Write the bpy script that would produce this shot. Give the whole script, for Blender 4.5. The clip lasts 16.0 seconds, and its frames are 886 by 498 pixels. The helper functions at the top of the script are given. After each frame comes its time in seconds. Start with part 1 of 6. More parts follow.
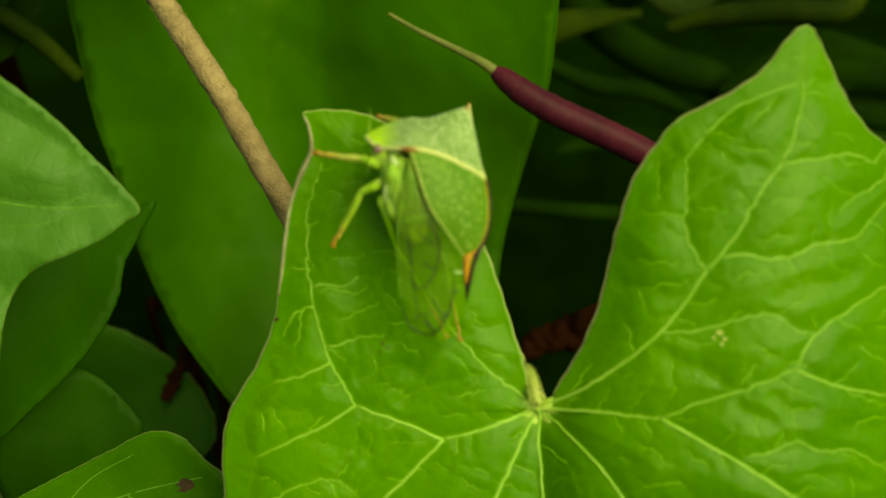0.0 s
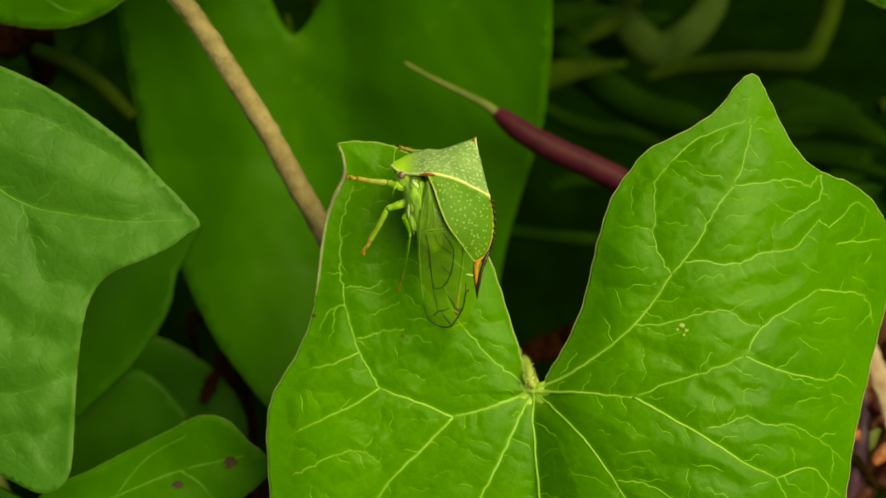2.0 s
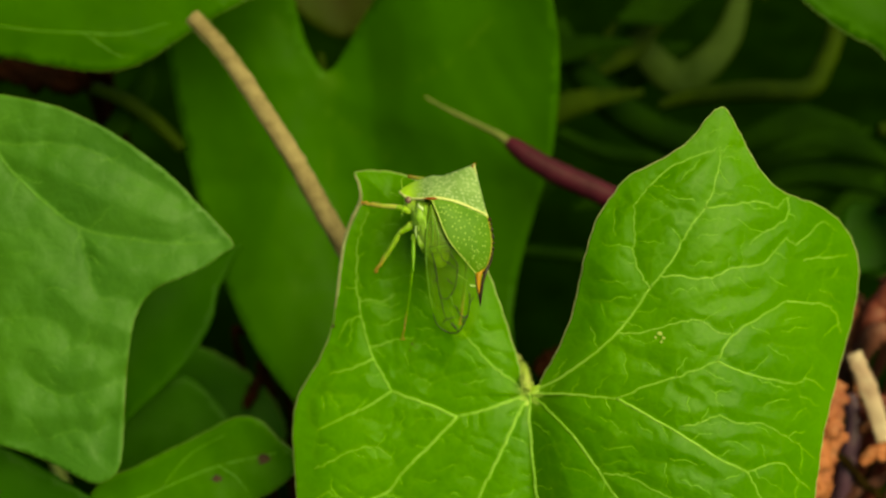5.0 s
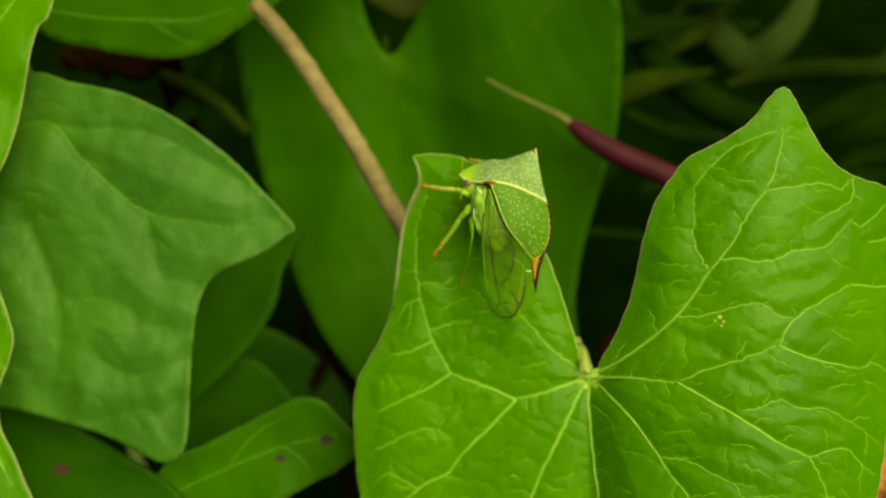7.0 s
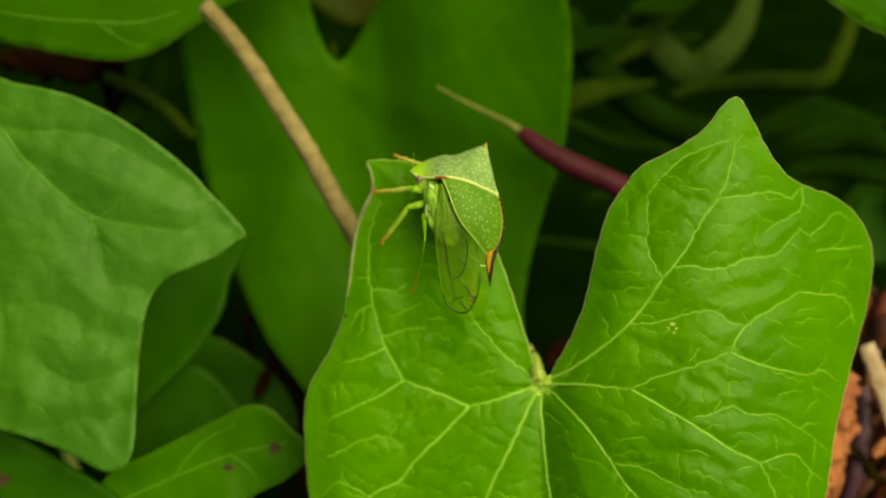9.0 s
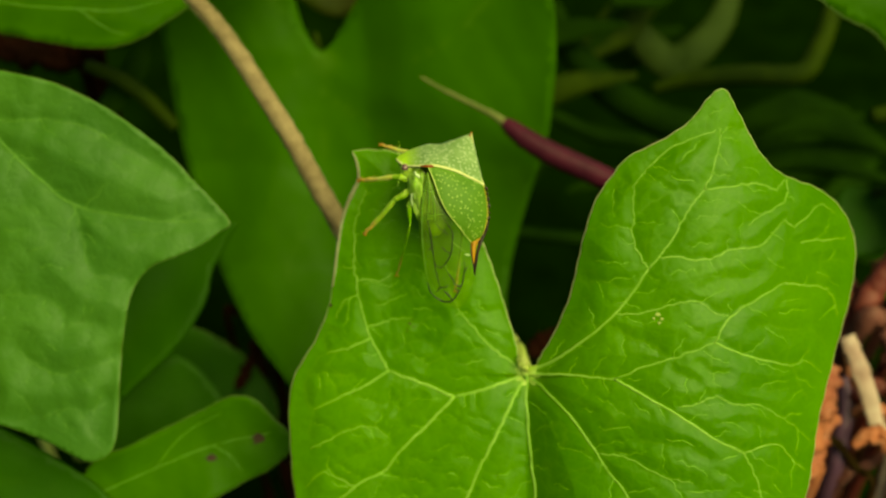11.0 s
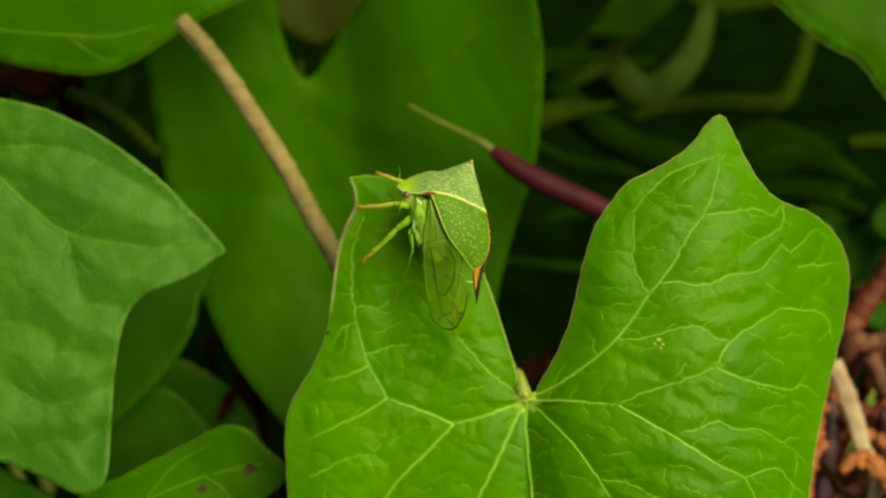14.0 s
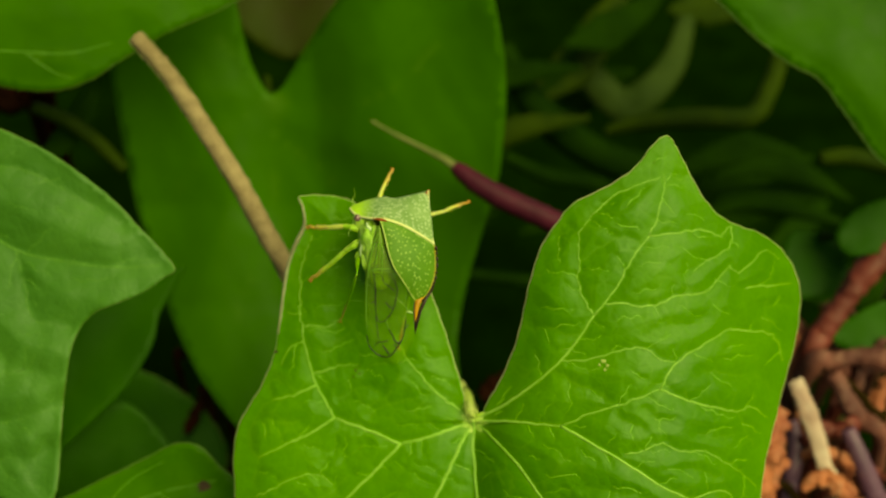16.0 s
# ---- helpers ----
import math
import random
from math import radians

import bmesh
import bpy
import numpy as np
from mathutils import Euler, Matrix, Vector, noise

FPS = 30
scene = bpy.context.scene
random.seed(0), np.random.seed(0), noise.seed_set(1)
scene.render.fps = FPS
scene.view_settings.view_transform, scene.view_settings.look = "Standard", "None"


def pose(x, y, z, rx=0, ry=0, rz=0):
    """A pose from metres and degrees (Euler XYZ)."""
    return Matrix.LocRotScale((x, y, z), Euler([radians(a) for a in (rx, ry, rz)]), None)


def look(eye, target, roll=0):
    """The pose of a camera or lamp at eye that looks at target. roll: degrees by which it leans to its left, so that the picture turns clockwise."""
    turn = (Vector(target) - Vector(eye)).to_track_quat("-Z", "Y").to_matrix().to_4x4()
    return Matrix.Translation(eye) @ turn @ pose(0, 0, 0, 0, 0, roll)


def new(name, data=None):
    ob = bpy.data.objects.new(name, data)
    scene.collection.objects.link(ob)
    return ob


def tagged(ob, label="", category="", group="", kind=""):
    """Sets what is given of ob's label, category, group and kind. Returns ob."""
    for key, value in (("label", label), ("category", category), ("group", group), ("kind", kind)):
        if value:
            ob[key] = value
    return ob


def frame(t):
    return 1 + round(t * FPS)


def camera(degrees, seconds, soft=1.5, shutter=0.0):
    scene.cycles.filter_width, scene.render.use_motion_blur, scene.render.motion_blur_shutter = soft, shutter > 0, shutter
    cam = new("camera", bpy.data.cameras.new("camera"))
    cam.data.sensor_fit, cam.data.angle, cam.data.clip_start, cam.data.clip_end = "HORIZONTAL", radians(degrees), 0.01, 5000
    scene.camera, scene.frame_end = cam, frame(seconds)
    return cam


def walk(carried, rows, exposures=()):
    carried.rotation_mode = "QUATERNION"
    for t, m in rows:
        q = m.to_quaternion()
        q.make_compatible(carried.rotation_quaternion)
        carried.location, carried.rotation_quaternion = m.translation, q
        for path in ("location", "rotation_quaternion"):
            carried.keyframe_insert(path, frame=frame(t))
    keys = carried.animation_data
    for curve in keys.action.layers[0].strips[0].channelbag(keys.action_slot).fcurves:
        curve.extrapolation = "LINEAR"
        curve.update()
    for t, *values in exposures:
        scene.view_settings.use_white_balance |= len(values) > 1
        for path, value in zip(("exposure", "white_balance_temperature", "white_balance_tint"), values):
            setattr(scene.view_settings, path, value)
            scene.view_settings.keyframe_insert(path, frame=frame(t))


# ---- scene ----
# A treehopper on a bindweed leaf, close up. Lengths below are in millimetres in a
# frame tied to the leaf: u to the right, v up along the leaf, d away from the viewer.
cam = camera(40, 16.0, soft=1.6)
cam.data.dof.use_dof = True
cam.data.dof.focus_distance = 0.0622
cam.data.dof.aperture_fstop = 43.0
walk(cam, [
    (0, pose(-0.00080, -0.03916, 0.09011, 47.352, -0.660, -1.248)),
    (0.5, pose(-0.00043, -0.04133, 0.09158, 47.510, -0.326, -0.720)),
    (1, pose(-0.00163, -0.04385, 0.09293, 48.053, -1.429, -1.755)),
    (1.5, pose(-0.00178, -0.04584, 0.09453, 48.576, -1.082, -1.175)),
    (2, pose(-0.00180, -0.04856, 0.09581, 49.662, -0.999, -1.148)),
    (2.5, pose(0.00033, -0.05054, 0.09739, 49.658, -0.157, -0.400)),
    (3, pose(0.00018, -0.05272, 0.09914, 49.984, 0.148, -0.042)),
    (3.5, pose(0.00005, -0.05428, 0.10023, 50.152, 0.139, 0.006)),
    (4, pose(-0.00289, -0.05490, 0.10022, 51.260, -0.885, -0.679)),
    (4.2, pose(-0.00182, -0.05475, 0.10066, 51.125, -0.549, -0.375)),
    (6.5, pose(0.00313, -0.05446, 0.10056, 50.055, 3.456, 3.349)),
    (7, pose(0.00294, -0.05448, 0.10078, 49.818, 3.714, 3.887)),
    (7.5, pose(0.00263, -0.05437, 0.10101, 50.048, 3.235, 3.614)),
    (8, pose(0.00162, -0.05444, 0.10090, 50.604, 1.982, 2.477)),
    (8.5, pose(0.00218, -0.05423, 0.10087, 50.465, 1.707, 2.011)),
    (9, pose(0.00154, -0.05450, 0.10048, 50.212, 1.367, 1.573)),
    (9.2, pose(0.00125, -0.05496, 0.10016, 50.482, 1.296, 1.384)),
    (11.3, pose(0.00068, -0.05443, 0.10035, 49.884, 0.034, 0.500)),
    (11.5, pose(0.00010, -0.05427, 0.10058, 50.150, -0.302, 0.218)),
    (12, pose(-0.00047, -0.05462, 0.10003, 50.592, -0.988, -0.836)),
    (12.5, pose(-0.00106, -0.05431, 0.10036, 50.566, -1.188, -1.131)),
    (13, pose(0.00014, -0.05443, 0.10035, 51.023, -0.481, -0.509)),
    (13.5, pose(0.00061, -0.05430, 0.10045, 50.910, -0.284, -0.186)),
    (14, pose(-0.00214, -0.05466, 0.09985, 51.450, -0.963, -1.237)),
    (14.5, pose(-0.00441, -0.05469, 0.09957, 51.549, -1.954, -2.494)),
    (15, pose(-0.00109, -0.05451, 0.10023, 51.279, -1.295, -1.286)),
    (15.5, pose(0.00100, -0.05428, 0.10036, 51.437, -0.896, -0.641)),
    (16, pose(0.00195, -0.05400, 0.10066, 51.535, -0.591, -0.515)),
], exposures=[(0, 0.12, 12000, -32), (2.5, 0.08, 12000, -32), (7, 0.07, 12000, -32), (9, 0.05, 12000, -32), (12, 0.04, 12000, -32), (16, 0.0, 12000, -32)])

# ---------------------------------------------------------------- light
world = bpy.data.worlds.new("sky")
scene.world = world
world.use_nodes = True
SUN_UP, SUN_SIDE = radians(52), radians(43)
sky = world.node_tree.nodes.new("ShaderNodeTexSky")
sky.sky_type, sky.sun_disc = "NISHITA", False
sky.sun_elevation, sky.sun_rotation = SUN_UP, radians(180) - SUN_SIDE
backing = world.node_tree.nodes["Background"]
backing.inputs["Strength"].default_value = 0.07
world.node_tree.links.new(sky.outputs[0], backing.inputs["Color"])
sun = new("sun", bpy.data.lights.new("sun", "SUN"))
sun.data.energy, sun.data.angle, sun.data.color = 4.4, radians(54), (1.0, 0.93, 0.72)
sun_at = Vector((math.sin(SUN_SIDE) * math.cos(SUN_UP), -math.cos(SUN_SIDE) * math.cos(SUN_UP), math.sin(SUN_UP)))
sun.matrix_world = look(sun_at, (0, 0, 0))

# ---------------------------------------------------------------- frame and small tools
MM = 0.001
TILT = radians(40)
VIEW = Matrix(((1, 0, 0, 0), (0, math.sin(TILT), -math.cos(TILT), 0), (0, math.cos(TILT), math.sin(TILT), 0.055), (0, 0, 0, 1)))


def at(u, v, d=0.0):
    """World place of leaf-frame millimetres."""
    return VIEW @ Vector((u * MM, v * MM, -d * MM))


def into(p):
    """Leaf-frame millimetres of a world place."""
    q = VIEW.inverted() @ Vector(p)
    return np.array((q.x / MM, q.y / MM, -q.z / MM))


def spline(points, steps=8, closed=False):
    """Catmull-Rom curve through the points."""
    p = [np.array(q, float) for q in points]
    n = len(p)
    out = []
    for i in range(n if closed else n - 1):
        a = p[(i - 1) % n] if closed or i > 0 else 2 * p[0] - p[1]
        b, c = p[i], p[(i + 1) % n]
        e = p[(i + 2) % n] if closed or i + 2 < n else 2 * p[-1] - p[-2]
        for k in range(steps):
            s = k / steps
            out.append(0.5 * (2 * b + (c - a) * s + (2 * a - 5 * b + 4 * c - e) * s * s + (3 * b - a - 3 * c + e) * s ** 3))
    if not closed:
        out.append(p[-1])
    return np.array(out)


def mesh_object(name, verts, faces, material, smooth=True):
    me = bpy.data.meshes.new(name)
    me.from_pydata([tuple(v) for v in verts], [], faces)
    me.update()
    if smooth:
        me.polygons.foreach_set("use_smooth", [True] * len(me.polygons))
    me.materials.append(material)
    return new(name, me)


def under(ob, parent, label=""):
    """Make ob a part of parent; its mesh is in the parent's own space."""
    ob.parent = parent
    return tagged(ob, label) if label else ob


def tube_mesh(path, radii, sides=10, squash=1.0, bumps=0.0, seed=0):
    """Vertices and faces of a tube along the path with a radius for each point."""
    path = np.array(path, float)
    n = len(path)
    radii = np.interp(np.linspace(0, 1, n), np.linspace(0, 1, len(radii)), radii)
    tang = np.gradient(path, axis=0)
    tang /= np.linalg.norm(tang, axis=1)[:, None] + 1e-12
    ref = np.array((0.0, 0.0, 1.0))
    if abs(tang[0] @ ref) > 0.9:
        ref = np.array((1.0, 0.0, 0.0))
    rng = np.random.default_rng(seed)
    verts, faces = [], []
    side = np.cross(tang[0], ref)
    for i in range(n):
        side = side - tang[i] * (side @ tang[i])
        side /= np.linalg.norm(side) + 1e-12
        up = np.cross(side, tang[i])
        for k in range(sides):
            a = 2 * math.pi * k / sides
            r = radii[i] * (1 + bumps * rng.normal())
            verts.append(path[i] + r * (math.cos(a) * side + squash * math.sin(a) * up))
    for i in range(n - 1):
        for k in range(sides):
            b = (k + 1) % sides
            faces.append((i * sides + k, i * sides + b, (i + 1) * sides + b, (i + 1) * sides + k))
    verts += [path[0], path[-1]]
    for k in range(sides):
        b = (k + 1) % sides
        faces.append((b, k, n * sides))
        faces.append(((n - 1) * sides + k, (n - 1) * sides + b, n * sides + 1))
    return verts, faces


def tube(name, path, radii, material, sides=10, squash=1.0, bumps=0.0, seed=0):
    v, f = tube_mesh(path, radii, sides, squash, bumps, seed)
    return mesh_object(name, np.array(v) * MM, f, material)


# ---------------------------------------------------------------- materials
def nodes_of(name):
    m = bpy.data.materials.new(name)
    m.use_nodes = True
    t = m.node_tree
    return m, t, t.nodes["Principled BSDF"], t.nodes["Material Output"]


def node(t, kind, values=None, **props):
    n = t.nodes.new(kind)
    for k, v in props.items():
        setattr(n, k, v)
    for k, v in (values or {}).items():
        if hasattr(v, "node"):
            t.links.new(v, n.inputs[k])
        else:
            n.inputs[k].default_value = v
    return n


def mixed(t, fac, a, b, blend="MIX"):
    n = t.nodes.new("ShaderNodeMix")
    n.data_type, n.blend_type = "RGBA", blend
    for i, v in ((0, fac), (6, a), (7, b)):
        if hasattr(v, "node"):
            t.links.new(v, n.inputs[i])
        else:
            n.inputs[i].default_value = v if i == 0 else (*v, 1.0)
    return n.outputs[2]


def ramp(t, value, low, high, a=0.0, b=1.0):
    return node(t, "ShaderNodeMapRange", {0: value, 1: low, 2: high, 3: a, 4: b}).outputs[0]


def times(t, a, b):
    return node(t, "ShaderNodeMath", {0: a, 1: b}, operation="MULTIPLY").outputs[0]


def plus(t, a, b):
    return node(t, "ShaderNodeMath", {0: a, 1: b}, operation="ADD").outputs[0]


def texture(t, kind, scale, **props):
    where = t.nodes.get("where") or t.nodes.new("ShaderNodeTexCoord")
    where.name = "where"
    values = {"Scale": scale}
    values.update(props.pop("values", {}))
    n = node(t, kind, values, **props)
    t.links.new(where.outputs["Object"], n.inputs["Vector"])
    return n


def leaf_material(name, young, old, vein, rough=0.42, through_light=0.35, net=1.0, relief=1.0, spots=0.0, gloss=0.5):
    m, t, p, out = nodes_of(name)
    big = texture(t, "ShaderNodeTexNoise", 140.0, values={"Detail": 3.0}).outputs[0]
    mid = texture(t, "ShaderNodeTexNoise", 700.0, values={"Detail": 4.0}).outputs[0]
    fine = texture(t, "ShaderNodeTexNoise", 5000.0, values={"Detail": 3.0, "Roughness": 0.6}).outputs[0]
    warp = texture(t, "ShaderNodeTexNoise", 450.0, values={"Detail": 2.0})
    where = t.nodes["where"].outputs["Object"]
    shift = node(t, "ShaderNodeVectorMath", {0: warp.outputs["Color"], "Scale": 0.0016}, operation="SCALE").outputs[0]
    bent = node(t, "ShaderNodeVectorMath", {0: where, 1: shift}, operation="ADD").outputs[0]
    cells = node(t, "ShaderNodeTexVoronoi", {"Vector": bent, "Scale": 480.0}, feature="DISTANCE_TO_EDGE").outputs["Distance"]
    small = node(t, "ShaderNodeTexVoronoi", {"Vector": bent, "Scale": 1500.0}, feature="DISTANCE_TO_EDGE").outputs["Distance"]
    gate = ramp(t, texture(t, "ShaderNodeTexNoise", 330.0, values={"Detail": 1.0}).outputs[0], 0.46, 0.6)
    net_a = times(t, ramp(t, cells, 0.012, 0.05, 1.0, 0.0), gate)
    net_b = ramp(t, small, 0.0, 0.09, 1.0, 0.0)
    main = node(t, "ShaderNodeAttribute", attribute_name="vein").outputs["Fac"]
    colour = mixed(t, ramp(t, big, 0.35, 0.65), young, old)
    colour = mixed(t, times(t, ramp(t, mid, 0.4, 0.75), 0.10), colour, tuple(1.35 * c for c in young))
    colour = mixed(t, times(t, ramp(t, fine, 0.45, 0.8), 0.25), colour, tuple(0.6 * c for c in old))
    colour = mixed(t, times(t, net_b, 0.07 * net), colour, vein)
    colour = mixed(t, times(t, net_a, 0.10 * net), colour, vein)
    colour = mixed(t, main, colour, vein)
    if spots:
        dots = texture(t, "ShaderNodeTexVoronoi", 130.0, values={"Randomness": 1.0}).outputs["Distance"]
        colour = mixed(t, times(t, ramp(t, plus(t, dots, times(t, mid, 0.25)), 0.16, 0.24, 1.0, 0.0), spots), colour, (0.035, 0.02, 0.008))
    t.links.new(colour, p.inputs["Base Color"])
    t.links.new(ramp(t, mid, 0.3, 0.7, rough - 0.06, rough + 0.1), p.inputs["Roughness"])
    p.inputs["Specular IOR Level"].default_value = gloss
    high = plus(t, times(t, fine, 0.25), plus(t, times(t, mid, 0.22), times(t, ramp(t, small, 0.0, 0.16), 0.35)))
    high = plus(t, high, times(t, times(t, ramp(t, cells, 0.0, 0.12), 0.15), net))
    bump = node(t, "ShaderNodeBump", {"Height": high, "Strength": 0.22 * relief, "Distance": 0.00012})
    t.links.new(bump.outputs[0], p.inputs["Normal"])
    glow = node(t, "ShaderNodeBsdfTranslucent", {"Color": mixed(t, 0.5, colour, tuple(1.2 * c for c in young))})
    t.links.new(bump.outputs[0], glow.inputs["Normal"])
    both = node(t, "ShaderNodeMixShader", {0: through_light, 1: p.outputs[0], 2: glow.outputs[0]})
    t.links.new(both.outputs[0], out.inputs["Surface"])
    return m


def plain_material(name, a, b, scale, rough=0.5, relief=0.3, depth=0.0001, gloss=0.4, stretch=None, third=None, soft=0.0):
    """Two-tone surface with grain; stretch draws the grain out along an axis."""
    m, t, p, out = nodes_of(name)
    where = t.nodes.new("ShaderNodeTexCoord")
    vec = node(t, "ShaderNodeMapping", {"Vector": where.outputs["Object"], "Scale": stretch or (1, 1, 1)}).outputs[0]
    n1 = node(t, "ShaderNodeTexNoise", {"Vector": vec, "Scale": scale, "Detail": 4.0}).outputs[0]
    n2 = node(t, "ShaderNodeTexNoise", {"Vector": vec, "Scale": scale * 6, "Detail": 3.0}).outputs[0]
    colour = mixed(t, ramp(t, n1, 0.38, 0.62), a, b)
    colour = mixed(t, times(t, ramp(t, n2, 0.5, 0.75), 0.4), colour, third or tuple(0.5 * c for c in a))
    t.links.new(colour, p.inputs["Base Color"])
    p.inputs["Roughness"].default_value = rough
    p.inputs["Specular IOR Level"].default_value = gloss
    if soft:
        p.inputs["Subsurface Weight"].default_value = soft
        p.inputs["Subsurface Radius"].default_value = (0.8, 1.0, 0.3)
        p.inputs["Subsurface Scale"].default_value = 0.0006
    bump = node(t, "ShaderNodeBump", {"Height": plus(t, n1, times(t, n2, 0.4)), "Strength": relief, "Distance": depth})
    t.links.new(bump.outputs[0], p.inputs["Normal"])
    return m


def dotted_material(name, base, alt, dot, scale, size, rough=0.4, cover=1.0, plain=None):
    """Insect cuticle: green with raised pale dots."""
    m, t, p, out = nodes_of(name)
    n1 = texture(t, "ShaderNodeTexNoise", 900.0, values={"Detail": 3.0}).outputs[0]
    v = texture(t, "ShaderNodeTexVoronoi", scale, values={"Randomness": 1.0}).outputs["Distance"]
    n2 = texture(t, "ShaderNodeTexNoise", scale * 2.2, values={"Detail": 2.0}).outputs[0]
    mask = times(t, ramp(t, plus(t, v, times(t, n2, 0.15)), size, size + 0.1, 1.0, 0.0), cover)
    ground_tone = mixed(t, ramp(t, n1, 0.35, 0.65), base, alt)
    if plain:
        # a smooth part without dots towards the head end
        tone, start, end = plain
        x = node(t, "ShaderNodeSeparateXYZ", {0: t.nodes["where"].outputs["Object"]}).outputs[0]
        fade = ramp(t, plus(t, x, times(t, n2, 0.0006)), start, end)
        mask = times(t, mask, fade)
        ground_tone = mixed(t, fade, tone, ground_tone)
    colour = mixed(t, mask, ground_tone, dot)
    t.links.new(colour, p.inputs["Base Color"])
    p.inputs["Roughness"].default_value = rough
    bump = node(t, "ShaderNodeBump", {"Height": plus(t, mask, times(t, n2, 0.4)), "Strength": 0.5, "Distance": 0.00006})
    t.links.new(bump.outputs[0], p.inputs["Normal"])
    return m


VEIN = (0.29, 0.51, 0.07)
leaf_bright = leaf_material("leaf_bright_green", (0.112, 0.310, 0.0008), (0.078, 0.248, 0.0006), VEIN, rough=0.44, relief=0.6, gloss=0.32)
# Green greyed and lightened to imitate the sky's sheen on the left leaf.
leaf_sheen_tint = leaf_material("leaf_green_sky_sheen", (0.088, 0.24, 0.022), (0.060, 0.185, 0.014), (0.13, 0.29, 0.045), rough=0.56, net=0.8, relief=1.2, gloss=0.5)
# The next two greens carry the shade of the leaves behind in their colour.
leaf_shade_tint = leaf_material("leaf_green_shade_tint", (0.042, 0.140, 0.001), (0.034, 0.117, 0.0008), (0.075, 0.17, 0.014), rough=0.55, through_light=0.25, net=0.3, relief=0.5, gloss=0.14)
leaf_deep_shade_tint = leaf_material("leaf_green_deep_shade_tint", (0.025, 0.096, 0.001), (0.017, 0.071, 0.0008), (0.04, 0.11, 0.004), rough=0.55, through_light=0.2, net=0.2, relief=0.5, gloss=0.14)
leaf_spotted = leaf_material("leaf_spotted_green", (0.046, 0.148, 0.001), (0.032, 0.11, 0.0008), (0.09, 0.2, 0.012), rough=0.5, through_light=0.25, net=0.3, relief=0.5, gloss=0.14)
vein_pale = plain_material("vein_pale_green", (0.29, 0.49, 0.08), (0.23, 0.43, 0.05), 900.0, rough=0.5, third=(0.38, 0.56, 0.14))
# Leaf behind the notch: olive-brown, with deep shade put into the colour.
leaf_olive_shade_tint = leaf_material("leaf_olive_brown_shade_tint", (0.034, 0.050, 0.004), (0.030, 0.028, 0.004), (0.05, 0.06, 0.01), rough=0.6, through_light=0.2, net=0.2, relief=0.6, gloss=0.1)
vein_fine = plain_material("veinlet_green", (0.21, 0.42, 0.040), (0.155, 0.36, 0.020), 900.0, rough=0.45, third=(0.28, 0.48, 0.08))
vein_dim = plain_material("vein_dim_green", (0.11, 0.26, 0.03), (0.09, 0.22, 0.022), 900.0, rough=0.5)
margin_pale = plain_material("leaf_margin_pale", (0.30, 0.40, 0.12), (0.38, 0.36, 0.19), 350.0, rough=0.5, third=(0.34, 0.19, 0.13))
hub_pale = plain_material("hub_pale_green", (0.46, 0.60, 0.14), (0.36, 0.53, 0.08), 1500.0, rough=0.5, third=(0.58, 0.66, 0.26))
margin_dry = plain_material("leaf_margin_dry", (0.30, 0.30, 0.17), (0.20, 0.19, 0.10), 900.0, rough=0.7, third=(0.12, 0.07, 0.04))
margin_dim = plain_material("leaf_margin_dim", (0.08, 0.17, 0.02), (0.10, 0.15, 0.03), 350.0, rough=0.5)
petiole_green = plain_material("petiole_green", (0.44, 0.54, 0.12), (0.46, 0.50, 0.16), 700.0, rough=0.6, third=(0.36, 0.20, 0.11))
stem_brown = plain_material("stem_tan_brown", (0.31, 0.22, 0.125), (0.22, 0.15, 0.082), 1100.0, rough=0.8, relief=1.0, depth=0.0002, third=(0.42, 0.32, 0.17), gloss=0.2)
stem_purple = plain_material("stem_purple", (0.078, 0.009, 0.026), (0.052, 0.006, 0.018), 500.0, rough=0.5, third=(0.12, 0.022, 0.045), gloss=0.14)
stem_pale = plain_material("stem_pale_tip", (0.17, 0.18, 0.06), (0.12, 0.14, 0.04), 600.0, rough=0.7, third=(0.08, 0.045, 0.03), gloss=0.2)
# Olive of the rear stems and stalks, dimmed in colour for the shade there.
stem_olive_shade_tint = plain_material("stem_olive_shade_tint", (0.028, 0.048, 0.001), (0.016, 0.032, 0.0008), 300.0, rough=0.7, gloss=0.08)
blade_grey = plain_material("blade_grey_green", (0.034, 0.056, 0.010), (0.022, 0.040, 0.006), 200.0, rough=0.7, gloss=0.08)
# Grass green with the darkness behind the leaves mixed into its colour.
blade_shade_tint = plain_material("blade_green_shade_tint", (0.010, 0.030, 0.0008), (0.006, 0.020, 0.0006), 200.0, rough=0.8, gloss=0.04)
dry_rust = plain_material("dry_leaf_rust", (0.42, 0.125, 0.060), (0.25, 0.062, 0.036), 220.0, rough=0.7, relief=0.7, third=(0.50, 0.26, 0.17))
dry_beige = plain_material("dry_stalk_beige", (0.55, 0.40, 0.33), (0.38, 0.23, 0.19), 220.0, rough=0.7, relief=0.6, third=(0.62, 0.5, 0.42))
stem_red = plain_material("stem_dull_red", (0.17, 0.026, 0.022), (0.09, 0.014, 0.012), 220.0, rough=0.6, relief=0.8, depth=0.0003, third=(0.20, 0.07, 0.045))
stem_pink = plain_material("stem_pink_brown", (0.20, 0.062, 0.050), (0.10, 0.028, 0.026), 220.0, rough=0.7, relief=0.8, depth=0.0003, third=(0.24, 0.12, 0.09))
stem_mauve = plain_material("stem_mauve", (0.15, 0.062, 0.12), (0.10, 0.042, 0.085), 300.0, rough=0.45, third=(0.18, 0.09, 0.13))
